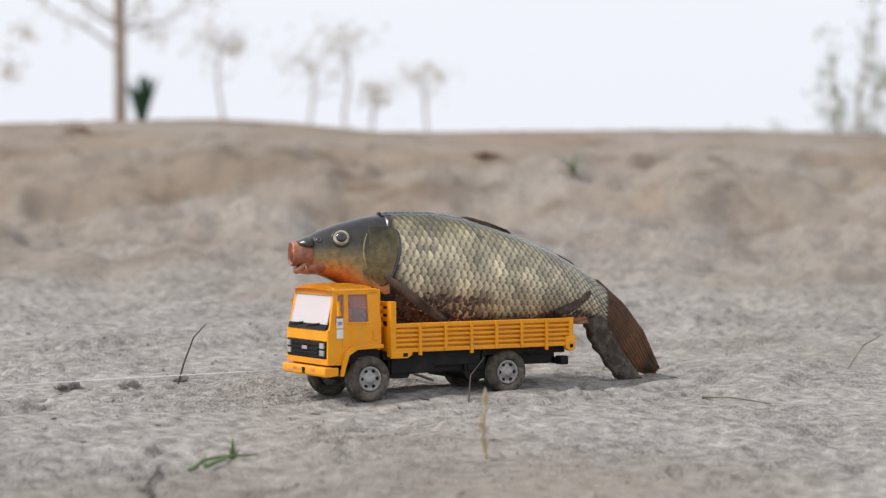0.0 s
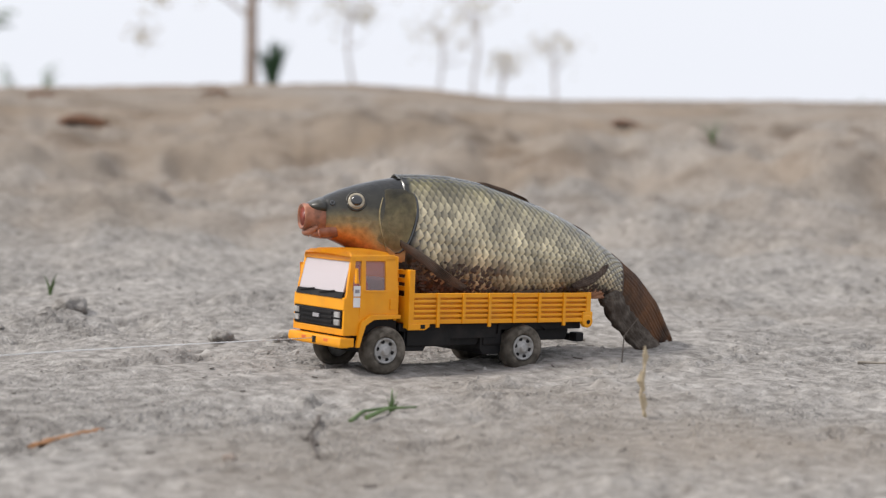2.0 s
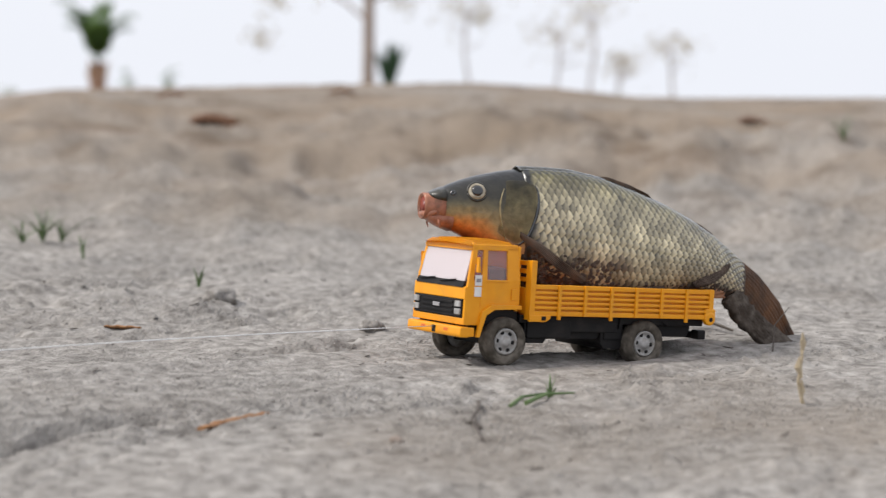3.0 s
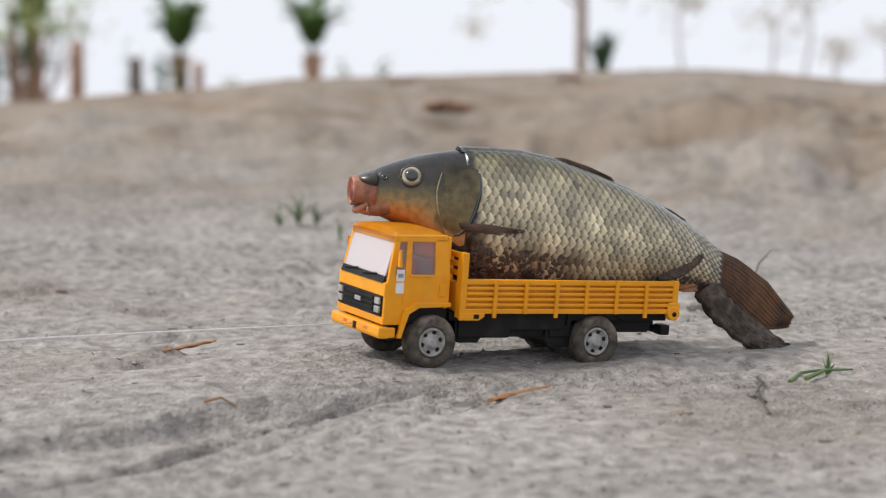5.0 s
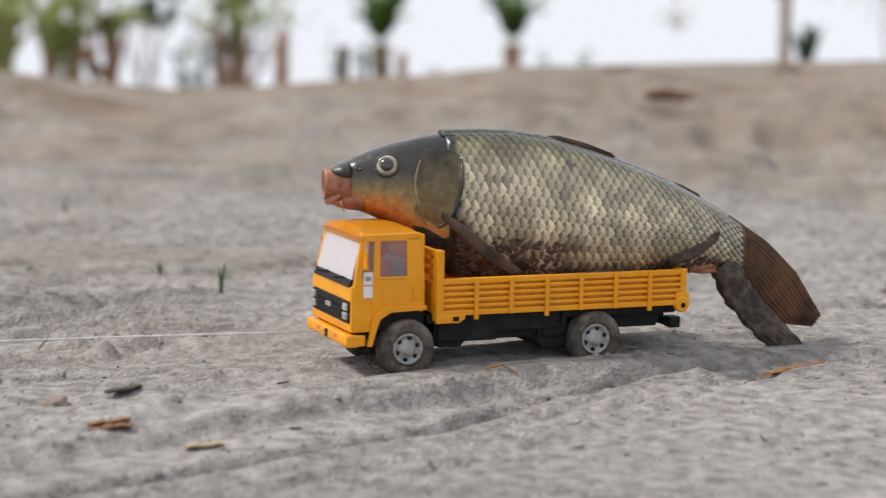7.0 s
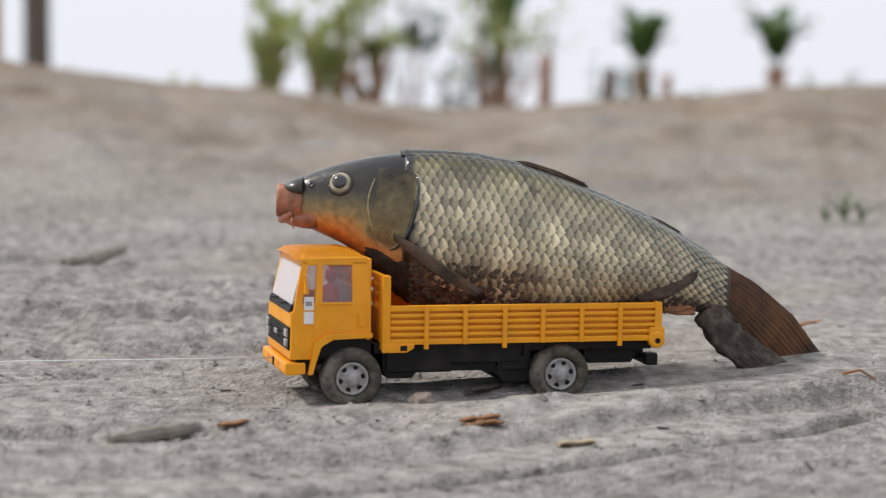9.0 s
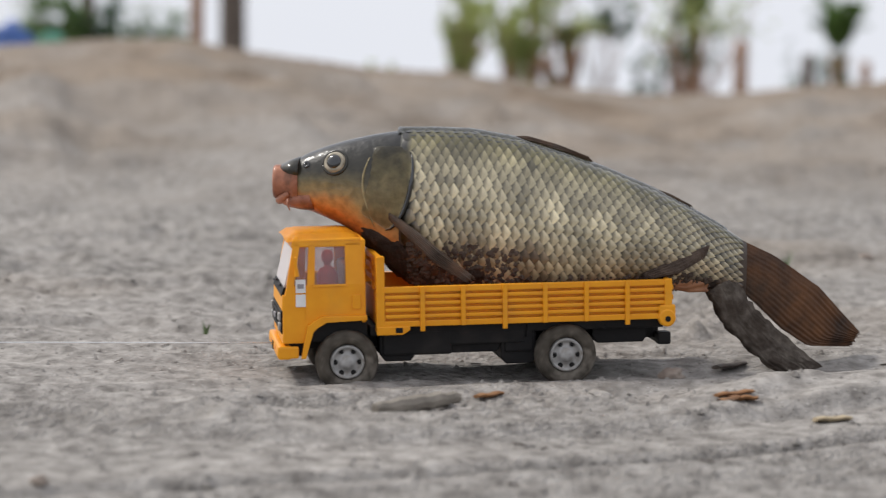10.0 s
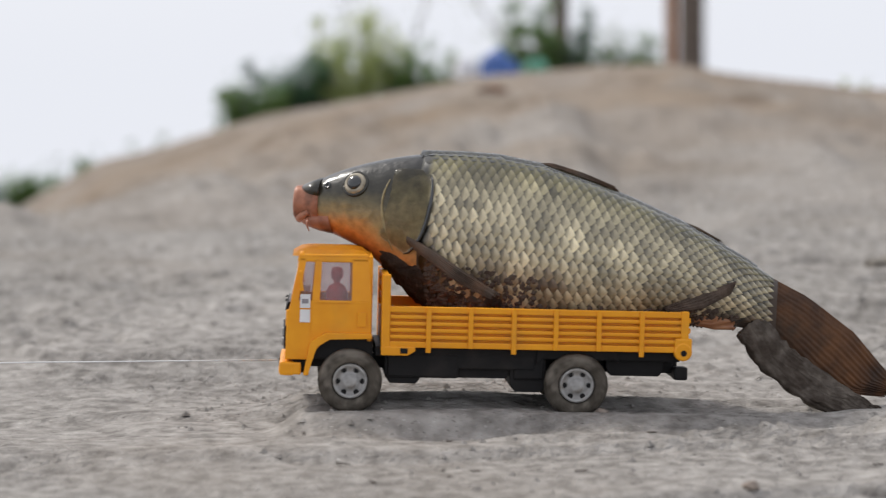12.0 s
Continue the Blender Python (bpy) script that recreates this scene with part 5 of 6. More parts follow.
clod(0.408, 0.830, 0.0052, 1, "small reddish-brown pebble on the soil", STONE, "pebble")
clod(0.11, 0.807, 0.0026, 2, "small brown pebble on the soil", STONE, "pebble")
clod(0.747, 0.684, 0.0030, 3, "small brown pebble on the soil", STONE, "pebble")
clod(0.142, 0.677, 0.0026, 4, "small brown pebble on the soil", STONE, "pebble")
clod(0.718, 1.263, 0.0045, 5, "small dark pebble on the soil", STONE, "pebble")
clod(0.989, 1.186, 0.011, 6, "lump of pale dry earth")
clod(1.000, 0.975, 0.006, 7, "lump of pale dry earth")
clod(0.975, 1.000, 0.007, 8, "lump of pale dry earth")
clod(1.045, 0.985, 0.005, 9, "lump of pale dry earth")


def crumbs():
    """Crumbs of earth scattered over the near ground."""
    rng = np.random.RandomState(5)
    n = 24000
    ang = np.radians(rng.uniform(-60, 14, n))
    rad = 0.55 + 1.25 * rng.uniform(0, 1, n) ** 1.3
    x, y = CENTRE[0] - rad * np.sin(ang), CENTRE[1] + rad * np.cos(ang)
    keep = value_noise(x * 7, y * 9, 91) + rng.uniform(-0.3, 0.3, n) > -0.05
    x, y, rad = x[keep], y[keep], rad[keep]
    z = ground_height(x, y)
    size = 0.0004 + 0.0019 * rng.uniform(0, 1, len(x)) ** 5
    shape = np.array([(1, 0, -0.2), (0.2, 0.95, -0.2), (-0.9, 0.4, -0.2), (-0.5, -0.85, -0.2), (0.6, -0.7, -0.2), (0.1, 0.1, 0.75)])
    tri = [(0, 1, 5), (1, 2, 5), (2, 3, 5), (3, 4, 5), (4, 0, 5)]
    verts, faces = [], []
    for k in range(len(x)):
        a = rng.uniform(0, 6.28)
        c, s = math.cos(a), math.sin(a)
        p = shape * size[k] * rng.uniform(0.7, 1.3, (6, 1))
        q = np.stack([p[:, 0] * c - p[:, 1] * s + x[k], p[:, 0] * s + p[:, 1] * c + y[k], p[:, 2] + z[k]], 1)
        base = len(verts)
        verts += [tuple(v) for v in q]
        faces += [tuple(base + i for i in t) for t in tri]
    me = bpy.data.meshes.new("soil_crumbs")
    me.from_pydata(verts, [], faces)
    me.materials.append(SAND)
    return tagged(new("soil_crumbs", me), "loose crumbs of pale dry earth", "soil", kind="stuff")


crumbs()


def litter():
    """Tiny dark bits of twig and leaf on the soil."""
    rng = np.random.RandomState(12)
    bm = bmesh.new()
    for _ in range(420):
        ang, rad = math.radians(rng.uniform(-58, 12)), 0.6 + 1.1 * rng.uniform(0, 1)
        x, y = CENTRE[0] - rad * math.sin(ang), CENTRE[1] + rad * math.cos(ang)
        a, l = rng.uniform(0, 6.28), rng.uniform(0.0015, 0.006)
        p0, p1 = (x, y), (x + l * math.cos(a), y + l * math.sin(a))
        tube(bm, [(p0[0], p0[1], on_ground(*p0) + 0.0006), (p1[0], p1[1], on_ground(*p1) + 0.0007)], rng.uniform(0.0002, 0.0007), 4, 0.5)
    return tagged(new("plant_litter", finish("plant_litter", bm, DARKTWIG)), "tiny dark bits of dead plants", "litter", kind="stuff")


litter()


def dry_leaf(x, y, size, seed, label):
    """A curled dead leaf: a domed blade with a midrib."""
    rng = random.Random(seed)
    bm = bmesh.new()
    n, m = 10, 6
    grid = []
    for i in range(n + 1):
        row = []
        for j in range(-m, m + 1):
            t, v = i / n, j / m
            w = 0.34 * math.sin(math.pi * min(t * 0.94 + 0.04, 1)) ** 0.8
            row.append(bm.verts.new((size * (t - 0.5), size * w * v, size * (0.13 * math.sin(math.pi * t) - 0.10 * v * v + 0.05 * noise.noise((t * 4, v * 4, seed))) + size * 0.03)))
        grid.append(row)
    for i in range(n):
        for j in range(2 * m):
            bm.faces.new((grid[i][j], grid[i + 1][j], grid[i + 1][j + 1], grid[i][j + 1]))
    bmesh.ops.solidify(bm, geom=list(bm.faces), thickness=size * 0.02)
    ob = new("dry_leaf", finish("dry_leaf", bm, LEAF_DRY, True))
    ob.matrix_basis = pose(x, y, on_ground(x, y) + size * 0.02, 0, 0, rng.uniform(-20, 20) - 35)
    return tagged(ob, label, "leaf", "leaves on the bank")


dry_leaf(1.937, 2.666, 0.095, 1, "large curled reddish-brown dead leaf on the bank")
dry_leaf(2.55, 2.62, 0.05, 2, "curled brown dead leaf on the bank")
dry_leaf(2.60, 2.50, 0.045, 3, "curled brown dead leaf on the bank")
dry_leaf(2.72, 2.30, 0.05, 4, "curled brown dead leaf on the bank")
dry_leaf(2.2, 3.2, 0.05, 5, "curled brown dead leaf near the crest")
dry_leaf(2.5, 3.1, 0.055, 6, "curled brown dead leaf near the crest")
dry_leaf(0.30, 3.55, 0.07, 7, "curled pale brown dead leaf on the mound")


# the pull string, from the bumper on ahead of the truck
def build_string():
    bm = bmesh.new()
    pts = [(k * 0.05, 0.0005 * math.sin(k * 1.7), 0.0012 * math.sin(k * 0.55) * (k > 0) + 0.0004 * k * k * 0.05) for k in range(19)]
    tube(bm, pts, 0.00022, 6)
    return tagged(new("pull_string", finish("pull_string", bm, THREAD, True)), "thin white thread tied to the toy truck's bumper", "string")


STRING = build_string()


# ------------------------------------------------------------------ plants behind the bank
TRUNK = material("pale_tree_bark", (0.26, 0.19, 0.15), (0.42, 0.33, 0.27), 0.9, 9, 6, 0.01, 30)
TRUNK_BROWN = material("brown_trunk", (0.22, 0.12, 0.075), (0.36, 0.22, 0.15), 0.9, 8, 6, 0.01, 30)
TRUNK_DARK = material("dark_trunk", (0.07, 0.055, 0.045), (0.15, 0.12, 0.10), 0.9, 10, 6, 0.01, 30)
LEAF_OLIVE = material("yellowing_leaf", (0.30, 0.22, 0.09), (0.42, 0.33, 0.16), 0.7, 6, 4)
LEAF_GREEN = material("green_leaf", (0.075, 0.15, 0.035), (0.16, 0.25, 0.075), 0.6, 6, 4)
LEAF_DARK = material("dark_green_leaf", (0.04, 0.10, 0.05), (0.085, 0.17, 0.085), 0.6, 6, 4)
LEAF_PALE = material("pale_green_leaf", (0.19, 0.24, 0.12), (0.30, 0.33, 0.19), 0.7, 6, 4)
LEAF_LIME = material("bright_green_leaf", (0.32, 0.40, 0.13), (0.50, 0.54, 0.24), 0.6, 6, 4)
def let_light_through(m, share=0.6):
    """Thin leaf: part of the light passes and comes out on the far side."""
    nodes, links = m.node_tree.nodes, m.node_tree.links
    b = nodes["Principled BSDF"]
    thin = nodes.new("ShaderNodeBsdfTranslucent")
    links.new(b.inputs["Base Color"].links[0].from_socket, thin.inputs[0])
    x = nodes.new("ShaderNodeMixShader")
    x.inputs[0].default_value = share
    links.new(b.outputs[0], x.inputs[1])
    links.new(thin.outputs[0], x.inputs[2])
    links.new(x.outputs[0], nodes["Material Output"].inputs[0])


for leaf in (LEAF_OLIVE, LEAF_GREEN, LEAF_DARK, LEAF_PALE, LEAF_LIME):
    let_light_through(leaf)
HUSK = material("dead_palm_leaf", (0.36, 0.22, 0.12), (0.5, 0.33, 0.2), 0.85, 8, 5)
BLUE = material("blue_tarpaulin", (0.035, 0.09, 0.30), (0.06, 0.14, 0.40), 0.5, 12, 4, 0.01, 20)
WHITE_CLOTH = material("white_sack", (0.6, 0.6, 0.62), (0.75, 0.75, 0.76), 0.8, 12, 4, 0.01, 20)
TEAL = material("green_sheet", (0.06, 0.24, 0.16), (0.10, 0.32, 0.22), 0.5, 12, 4)


def spot(angle, r):
    a = radians(angle)
    x, y = CENTRE[0] - r * math.sin(a), CENTRE[1] + r * math.cos(a)
    return Vector((x, y, float(ground_height(np.array([x]), np.array([y]), False)[0])))


def leaves(bm, centre, spread, count, size, rng, squash=1.0):
    """Clump of small bent leaves about a point."""
    for _ in range(count):
        d = Vector((rng.gauss(0, 1), rng.gauss(0, 1), rng.gauss(0, 1) * squash)) * spread * 0.5
        p = Vector(centre) + d
        u = Vector((rng.uniform(-1, 1), rng.uniform(-1, 1), rng.uniform(-0.8, 0.6))).normalized()
        v = u.cross(Vector((rng.uniform(-1, 1), rng.uniform(-1, 1), 1))).normalized()
        s = size * rng.uniform(0.6, 1.4)
        n = u.cross(v) * s * 0.15
        a, b, c, e = (bm.verts.new(q) for q in (p - u * s, p + v * s * 0.38 + n, p + u * s, p - v * s * 0.38 + n))
        bm.faces.new((a, b, c))
        bm.faces.new((a, c, e))


def limb(bm, a, b, r0, r1, rng, kink=0.06):
    a, b = Vector(a), Vector(b)
    l = (b - a).length
    pts = [a.lerp(b, t) + Vector((rng.uniform(-1, 1), rng.uniform(-1, 1), rng.uniform(-1, 1))) * l * kink * (0 < t < 1) for t in (0, 0.25, 0.5, 0.75, 1)]
    tube(bm, pts, [r0 + (r1 - r0) * t for t in (0, 0.25, 0.5, 0.75, 1)], 7)
    return pts


def sparse_tree():
    """Thin pale tree with bare limbs and a few yellowing leaf clumps."""
    rng = random.Random(21)
    base = spot(-37.35, 17.0)
    m = 17.0 / 3688
    thing = new("tree")
    thing.location = base
    drop = -0.05 - base.z
    top = drop + 2.2
    bm = bmesh.new()
    limb(bm, (0, 0, -0.1), (-0.03, 0, top), 12 * m, 7 * m, rng, 0.012)
    part("trunk", bm, TRUNK, thing)
    side = Vector((math.cos(radians(-37)), math.sin(radians(-37)), 0))
    tips = []
    for across, rise, start in ((-160, 150, 0.7), (-190, 260, 0.95), (70, 150, 0.8), (210, 140, 0.9), (-90, 330, 1.2), (130, 300, 1.2), (-260, 200, 1.0), (250, 250, 1.3)):
        bm = bmesh.new()
        a = Vector((-0.01, 0, drop + start * 0.8))
        b = side * across * m + Vector((0, rng.uniform(-0.3, 0.3), drop + 0.35 + rise * m))
        pts = limb(bm, a, b, 3.2 * m, 0.8 * m, rng, 0.08)
        part("limb", bm, TRUNK, thing)
        tips += pts[2:]
    bm = bmesh.new()
    for p in tips:
        leaves(bm, p, 0.13, 16, 0.028, rng)
    for across, rise in ((-165, 150), (55, 155), (200, 135), (-190, 90)):
        leaves(bm, side * across * m + Vector((0, 0, drop + rise * m)), 0.12, 45, 0.03, rng)
    part("crown", bm, LEAF_OLIVE, thing, "sparse yellowing leaves")
    tagged(thing, "slender pale tree with few yellowing leaves behind the bank", "tree")


sparse_tree()


def sapling(angle, r, height_size, clump, label, seed, mat=LEAF_OLIVE):
    """Thin sapling with a small clump of leaves at its top."""
    rng = random.Random(seed)
    base = spot(angle, r)
    m = r / 3688
    thing = new("sapling")
    thing.location = base
    drop = -0.05 - base.z
    tip = drop + height_size * m
    bm = bmesh.new()
    limb(bm, (0, 0, -0.05), (0.02, 0, tip), 3.5 * m, 1.5 * m, rng, 0.03)
    part("trunk", bm, TRUNK, thing)
    for k in range(4):
        bm = bmesh.new()
        z = tip * (0.72 + 0.07 * k)
        e = Vector((rng.uniform(-1, 1) * clump * m * 0.9, rng.uniform(-0.1, 0.1), z + clump * m * rng.uniform(0.2, 0.8)))
        limb(bm, (0.012, 0, z), e, 1.5 * m, 0.5 * m, rng)
        part("limb", bm, TRUNK, thing)
    bm = bmesh.new()
    leaves(bm, (0.02, 0, tip), clump * m, 70, 0.03, rng, 0.55)
    leaves(bm, (rng.uniform(-0.2, 0.2), 0, tip * 0.93), clump * m * 1.3, 30, 0.025, rng, 0.6)
    part("crown", bm, mat, thing)
    tagged(thing, label, "tree")


sapling(-42.5, 17, 105, 60, "thin sapling with a clump of yellowing leaves", 31)
sapling(-44.2, 17, 60, 40, "thin low sapling with few yellowing leaves", 32)
sapling(-45.55, 17, 88, 36, "thin sapling with a clump of yellowing leaves", 33)
sapling(-40.0, 17, 150, 50, "thin sapling with few yellowing leaves", 34)
sapling(-43.4, 17, 150, 60, "thin bare sapling with few yellowing leaves", 35)


def spiky(angle, r, width_size, height_size, label, seed, mat=LEAF_DARK, name="agave", blades=11):
    """Rosette of stiff pointed leaves, each a folded tapering blade."""
    rng = random.Random(seed)
    base = spot(angle, r)
    m = r / 3688
    thing = new(name)
    thing.location = base
    drop = -0.04 - base.z
    bm = bmesh.new()
    tube(bm, [(0, 0, -0.05), (0, 0, drop + 0.02)], [9 * m, 7 * m], 8)
    part("stem", bm, TRUNK_DARK, thing)
    for k in range(blades):
        a = 2 * math.pi * k / blades + rng.uniform(-0.3, 0.3)
        out = width_size * 0.5 * m * rng.uniform(0.5, 1.1)
        h = height_size * m * rng.uniform(0.7, 1.05)
        pts = [Vector((math.cos(a) * out * t ** 1.4, math.sin(a) * out * t ** 1.4, drop + h * t)) for t in (0, 0.3, 0.6, 0.85, 1)]
        bm = bmesh.new()
        tube(bm, pts, [8 * m, 10 * m, 8 * m, 4 * m, 0.5 * m], 6, 0.3)
        part("leaf", bm, mat, thing)
    tagged(thing, label, "plant")


spiky(-37.95, 16.8, 60, 85, "dark green spiky plant at the foot of a tree", 41)


def palm(angle, r, trunk_size, fronds, frond_size, label, seed, mat=LEAF_GREEN, trunk_mat=TRUNK_BROWN, husk=True):
    """Young palm: husky trunk and arching fronds with rows of leaflets."""
    rng = random.Random(seed)
    base = spot(angle, r)
    m = r / 3688
    thing = new("palm")
    thing.location = base
    drop = -0.06 - base.z
    bm = bmesh.new()
    pts = [(0, 0, -0.05), (0.01, 0, drop * 0.6), (0, 0, drop + trunk_size * m)]
    tube(bm, pts, [17 * m, 14 * m, 15 * m], 10)
    trunk = part("trunk", bm, trunk_mat, thing)
    if husk:
        for k in range(7):
            a = k * 2.4
            z = drop + trunk_size * m * (0.25 + 0.75 * k / 7)
            bm = bmesh.new()
            tube(bm, [(math.cos(a) * 11 * m, math.sin(a) * 11 * m, z - 14 * m), (math.cos(a) * 19 * m, math.sin(a) * 19 * m, z + 10 * m)], [5 * m, 2 * m], 5, 0.5)
            part("husk", bm, HUSK, trunk)
    head = Vector((0, 0, drop + trunk_size * m * 0.9))
    for k in range(fronds):
        a = 2 * math.pi * k / fronds + rng.uniform(-0.4, 0.4)
        length = frond_size * m * rng.uniform(0.75, 1.15)
        lift = rng.uniform(0.75, 1.25)
        spine = []
        for t in np.linspace(0, 1, 9):
            out = length * (0.42 * t ** 1.4)
            up = length * lift * (t - 0.38 * t * t * t)
            spine.append(head + Vector((math.cos(a) * out, math.sin(a) * out, up)))
        bm = bmesh.new()
        tube(bm, spine, [2.6 * m * (1 - 0.8 * t) for t in np.linspace(0, 1, 9)], 4)
        for i in range(2, 9):
            d = (spine[i] - spine[i - 1]).normalized()
            sideways = d.cross(Vector((math.sin(a), -math.cos(a), 0.2))).normalized()
            across = Vector((-math.sin(a), math.cos(a), 0))
            for s in (1, -1):
                for f in (0.0, 0.33, 0.66):
                    p = spine[i - 1].lerp(spine[i], f)
                    q = p + (across * s * 0.8 + d * 0.9 + Vector((0, 0, -0.25))) * 34 * m * (1 - 0.07 * i)
                    w = d * 5.0 * m
                    mid = p.lerp(q, 0.5) + Vector((0, 0, 2 * m))
                    v = [bm.verts.new(c) for c in (p, mid + w, q, mid - w)]
                    bm.faces.new((v[0], v[1], v[2]))
                    bm.faces.new((v[0], v[2], v[3]))
        part("frond", bm, mat, thing)
    tagged(thing, label, "palm")


palm(-30.0, 21, 34, 11, 130, "young dark green palm behind the bank", 51, LEAF_GREEN)
palm(-26.4, 21, 30, 12, 130, "young green palm with brown husky trunk", 52, LEAF_GREEN)
palm(-22.5, 20, 80, 11, 150, "palm with drooping green fronds and brown trunk", 53, LEAF_GREEN)


def stump(angle, r, wide_size, tall_size, label, seed, mat=TRUNK_BROWN):
    """Broken trunk with a jagged top."""
    rng = random.Random(seed)
    base = spot(angle, r)
    m = r / 3688
    h = -0.06 - base.z + tall_size * m
    bm = bmesh.new()
    rings = []
    for k in range(7):
        z = -0.05 + (h + 0.05) * k / 6
        ring = []
        for i in range(12):
            a = 2 * math.pi * i / 12
            w = wide_size * 0.5 * m * (1.15 - 0.03 * k) * (1 + 0.12 * noise.noise((math.cos(a) * 2, math.sin(a) * 2, k * 0.6 + seed)))
            jag = rng.uniform(-0.12, 0.06) * wide_size * m * 2 if k == 6 else 0
            ring.append(bm.verts.new((math.cos(a) * w, math.sin(a) * w, z + jag)))
        rings.append(ring)
    for a, b in zip(rings, rings[1:]):
        for i in range(12):
            bm.faces.new((a[i], a[(i + 1) % 12], b[(i + 1) % 12], b[i]))
    bm.faces.new(rings[0])
    bm.faces.new(rings[-1])
    ob = new("tree_stump", finish("tree_stump", bm, mat, True))
    ob.location = base
    tagged(ob, label, "stump")


stump(-25.4, 9.0, 22, 75, "dark brown broken trunk stump", 61, TRUNK_DARK)
stump(-23.72, 14.0, 24, 70, "reddish-brown broken trunk stump", 62)
stump(-27.0, 12.0, 18, 45, "brown broken trunk stump", 63)
stump(-10.0, 29.9, 44, 300, "thick dark weathered trunk, standing far off", 64, TRUNK_DARK)
stump(-8.76, 8.05, 22, 300, "brown peeling trunk, standing dead", 65, TRUNK_BROWN)
stump(-5.9, 9.5, 26, 300, "dark bare trunk among bushes", 66, TRUNK_DARK)


def banana(angle, r, trunk_size, wide_size, leaf_size, count, label, seed, mat=LEAF_GREEN, drooping=0.6):
    """Banana plant: thick stem and broad arching leaves with a midrib."""
    rng = random.Random(seed)
    base = spot(angle, r)
    m = r / 3688
    thing = new("banana_plant")
    thing.location = base
    drop = -0.06 - base.z
    top = drop + trunk_size * m
    bm = bmesh.new()
    limb(bm, (0, 0, -0.05), (rng.uniform(-0.03, 0.03), 0, top), wide_size * 0.55 * m, wide_size * 0.4 * m, rng, 0.01)
    part("stem", bm, TRUNK_BROWN, thing)
    for k in range(count):
        a = 2 * math.pi * k / count + rng.uniform(-0.5, 0.5)
        length = leaf_size * m * rng.uniform(0.4, 0.85)
        spread, sag, start = rng.uniform(0.12, 0.6), rng.uniform(0.3, 1.3) + drooping, top * rng.uniform(0.35, 1.0)
        bm = bmesh.new()
        rows = []
        for t in np.linspace(0, 1, 9):
            p = Vector((math.cos(a) * length * spread * t, math.sin(a) * length * spread * t, start + length * (1.0 * t - sag * t * t)))
            across = Vector((-math.sin(a), math.cos(a), 0))
            w = length * 0.11 * (1 + 0.5 * noise.noise((t * 7, 1.3, seed * 2 + k))) * math.sin(math.pi * min(0.12 + t * 0.86, 1)) ** 0.7
            rows.append([bm.verts.new(p + across * w * s + Vector((0, 0, -abs(s) * w * 0.35 + 0.02 * length * noise.noise((t * 6, s * 3, seed + k))))) for s in (-1, -0.5, 0, 0.5, 1)])
        for u, v in zip(rows, rows[1:]):
            for i in range(4):
                bm.faces.new((u[i], u[i + 1], v[i + 1], v[i]))
        bmesh.ops.solidify(bm, geom=list(bm.faces), thickness=0.003)
        part("leaf", bm, HUSK if rng.random() < 0.22 else mat, thing, smooth=True)
    tagged(thing, label, "banana plant")


banana(-16.4, 18, 95, 22, 210, 15, "banana plant with green and withered leaves", 71, LEAF_LIME, -0.3)
banana(-17.5, 18.5, 60, 24, 190, 14, "banana plant with bright green leaves", 72, LEAF_LIME, -0.2)
banana(-18.2, 18, 120, 22, 200, 7, "banana plant with withered hanging leaves", 73, LEAF_LIME, 0.1)
banana(-19.1, 18, 80, 28, 200, 7, "banana plant with thick brown stem", 74, LEAF_GREEN, 0.2)
banana(-22.0, 19, 100, 14, 190, 6, "banana plant with dark drooping leaves", 75, LEAF_DARK)


def bush(angle, r, wide_size, low_size, high_size, label, seed, mat=LEAF_GREEN, count=420, size=0.02, stems=6, stem_mat=TRUNK_DARK):
    """Loose shrub: several bent stems, each carrying clumps of leaves, with gaps between."""
    rng = random.Random(seed)
    base = spot(angle, r)
    m = r / 3688
    thing = new("bush")
    thing.location = base
    drop = 0.0 - base.z
    side = Vector((math.cos(radians(angle)), math.sin(radians(angle)), 0))
    crown = bmesh.new()
    for k in range(stems):
        reach = rng.uniform(0.25, 1.0) if high_size > 0 else rng.uniform(0.85, 1.30)
        tip = side * rng.uniform(-0.6, 0.6) * wide_size * m + Vector((0, 0, drop + reach * high_size * m)) + side.cross(Vector((0, 0, 1))) * rng.uniform(-0.15, 0.15)
        bm = bmesh.new()
        pts = limb(bm, (rng.uniform(-0.02, 0.02), rng.uniform(-0.02, 0.02), -0.05), tip, 3.2 * m, 0.9 * m, rng, 0.06)
        part("stem", bm, stem_mat, thing)
        floor = drop + low_size * m
        for p in [pts[2].lerp(pts[4], t) for t in (0, 0.35, 0.7, 1)]:
            if p.z > floor - 0.05:
                leaves(crown, p, wide_size * m * rng.uniform(0.07, 0.22), count // (stems * 5), size, rng, 1.3)
        for _ in range(3):
            q = tip.lerp(Vector((tip.x * 0.6, tip.y * 0.6, floor)), rng.uniform(0.2, 0.9))
            leaves(crown, q + side * rng.uniform(-0.2, 0.2) * wide_size * m, wide_size * m * rng.uniform(0.08, 0.22), count // (stems * 6), size, rng)
    part("crown", crown, mat, thing)
    tagged(thing, label, "bush")


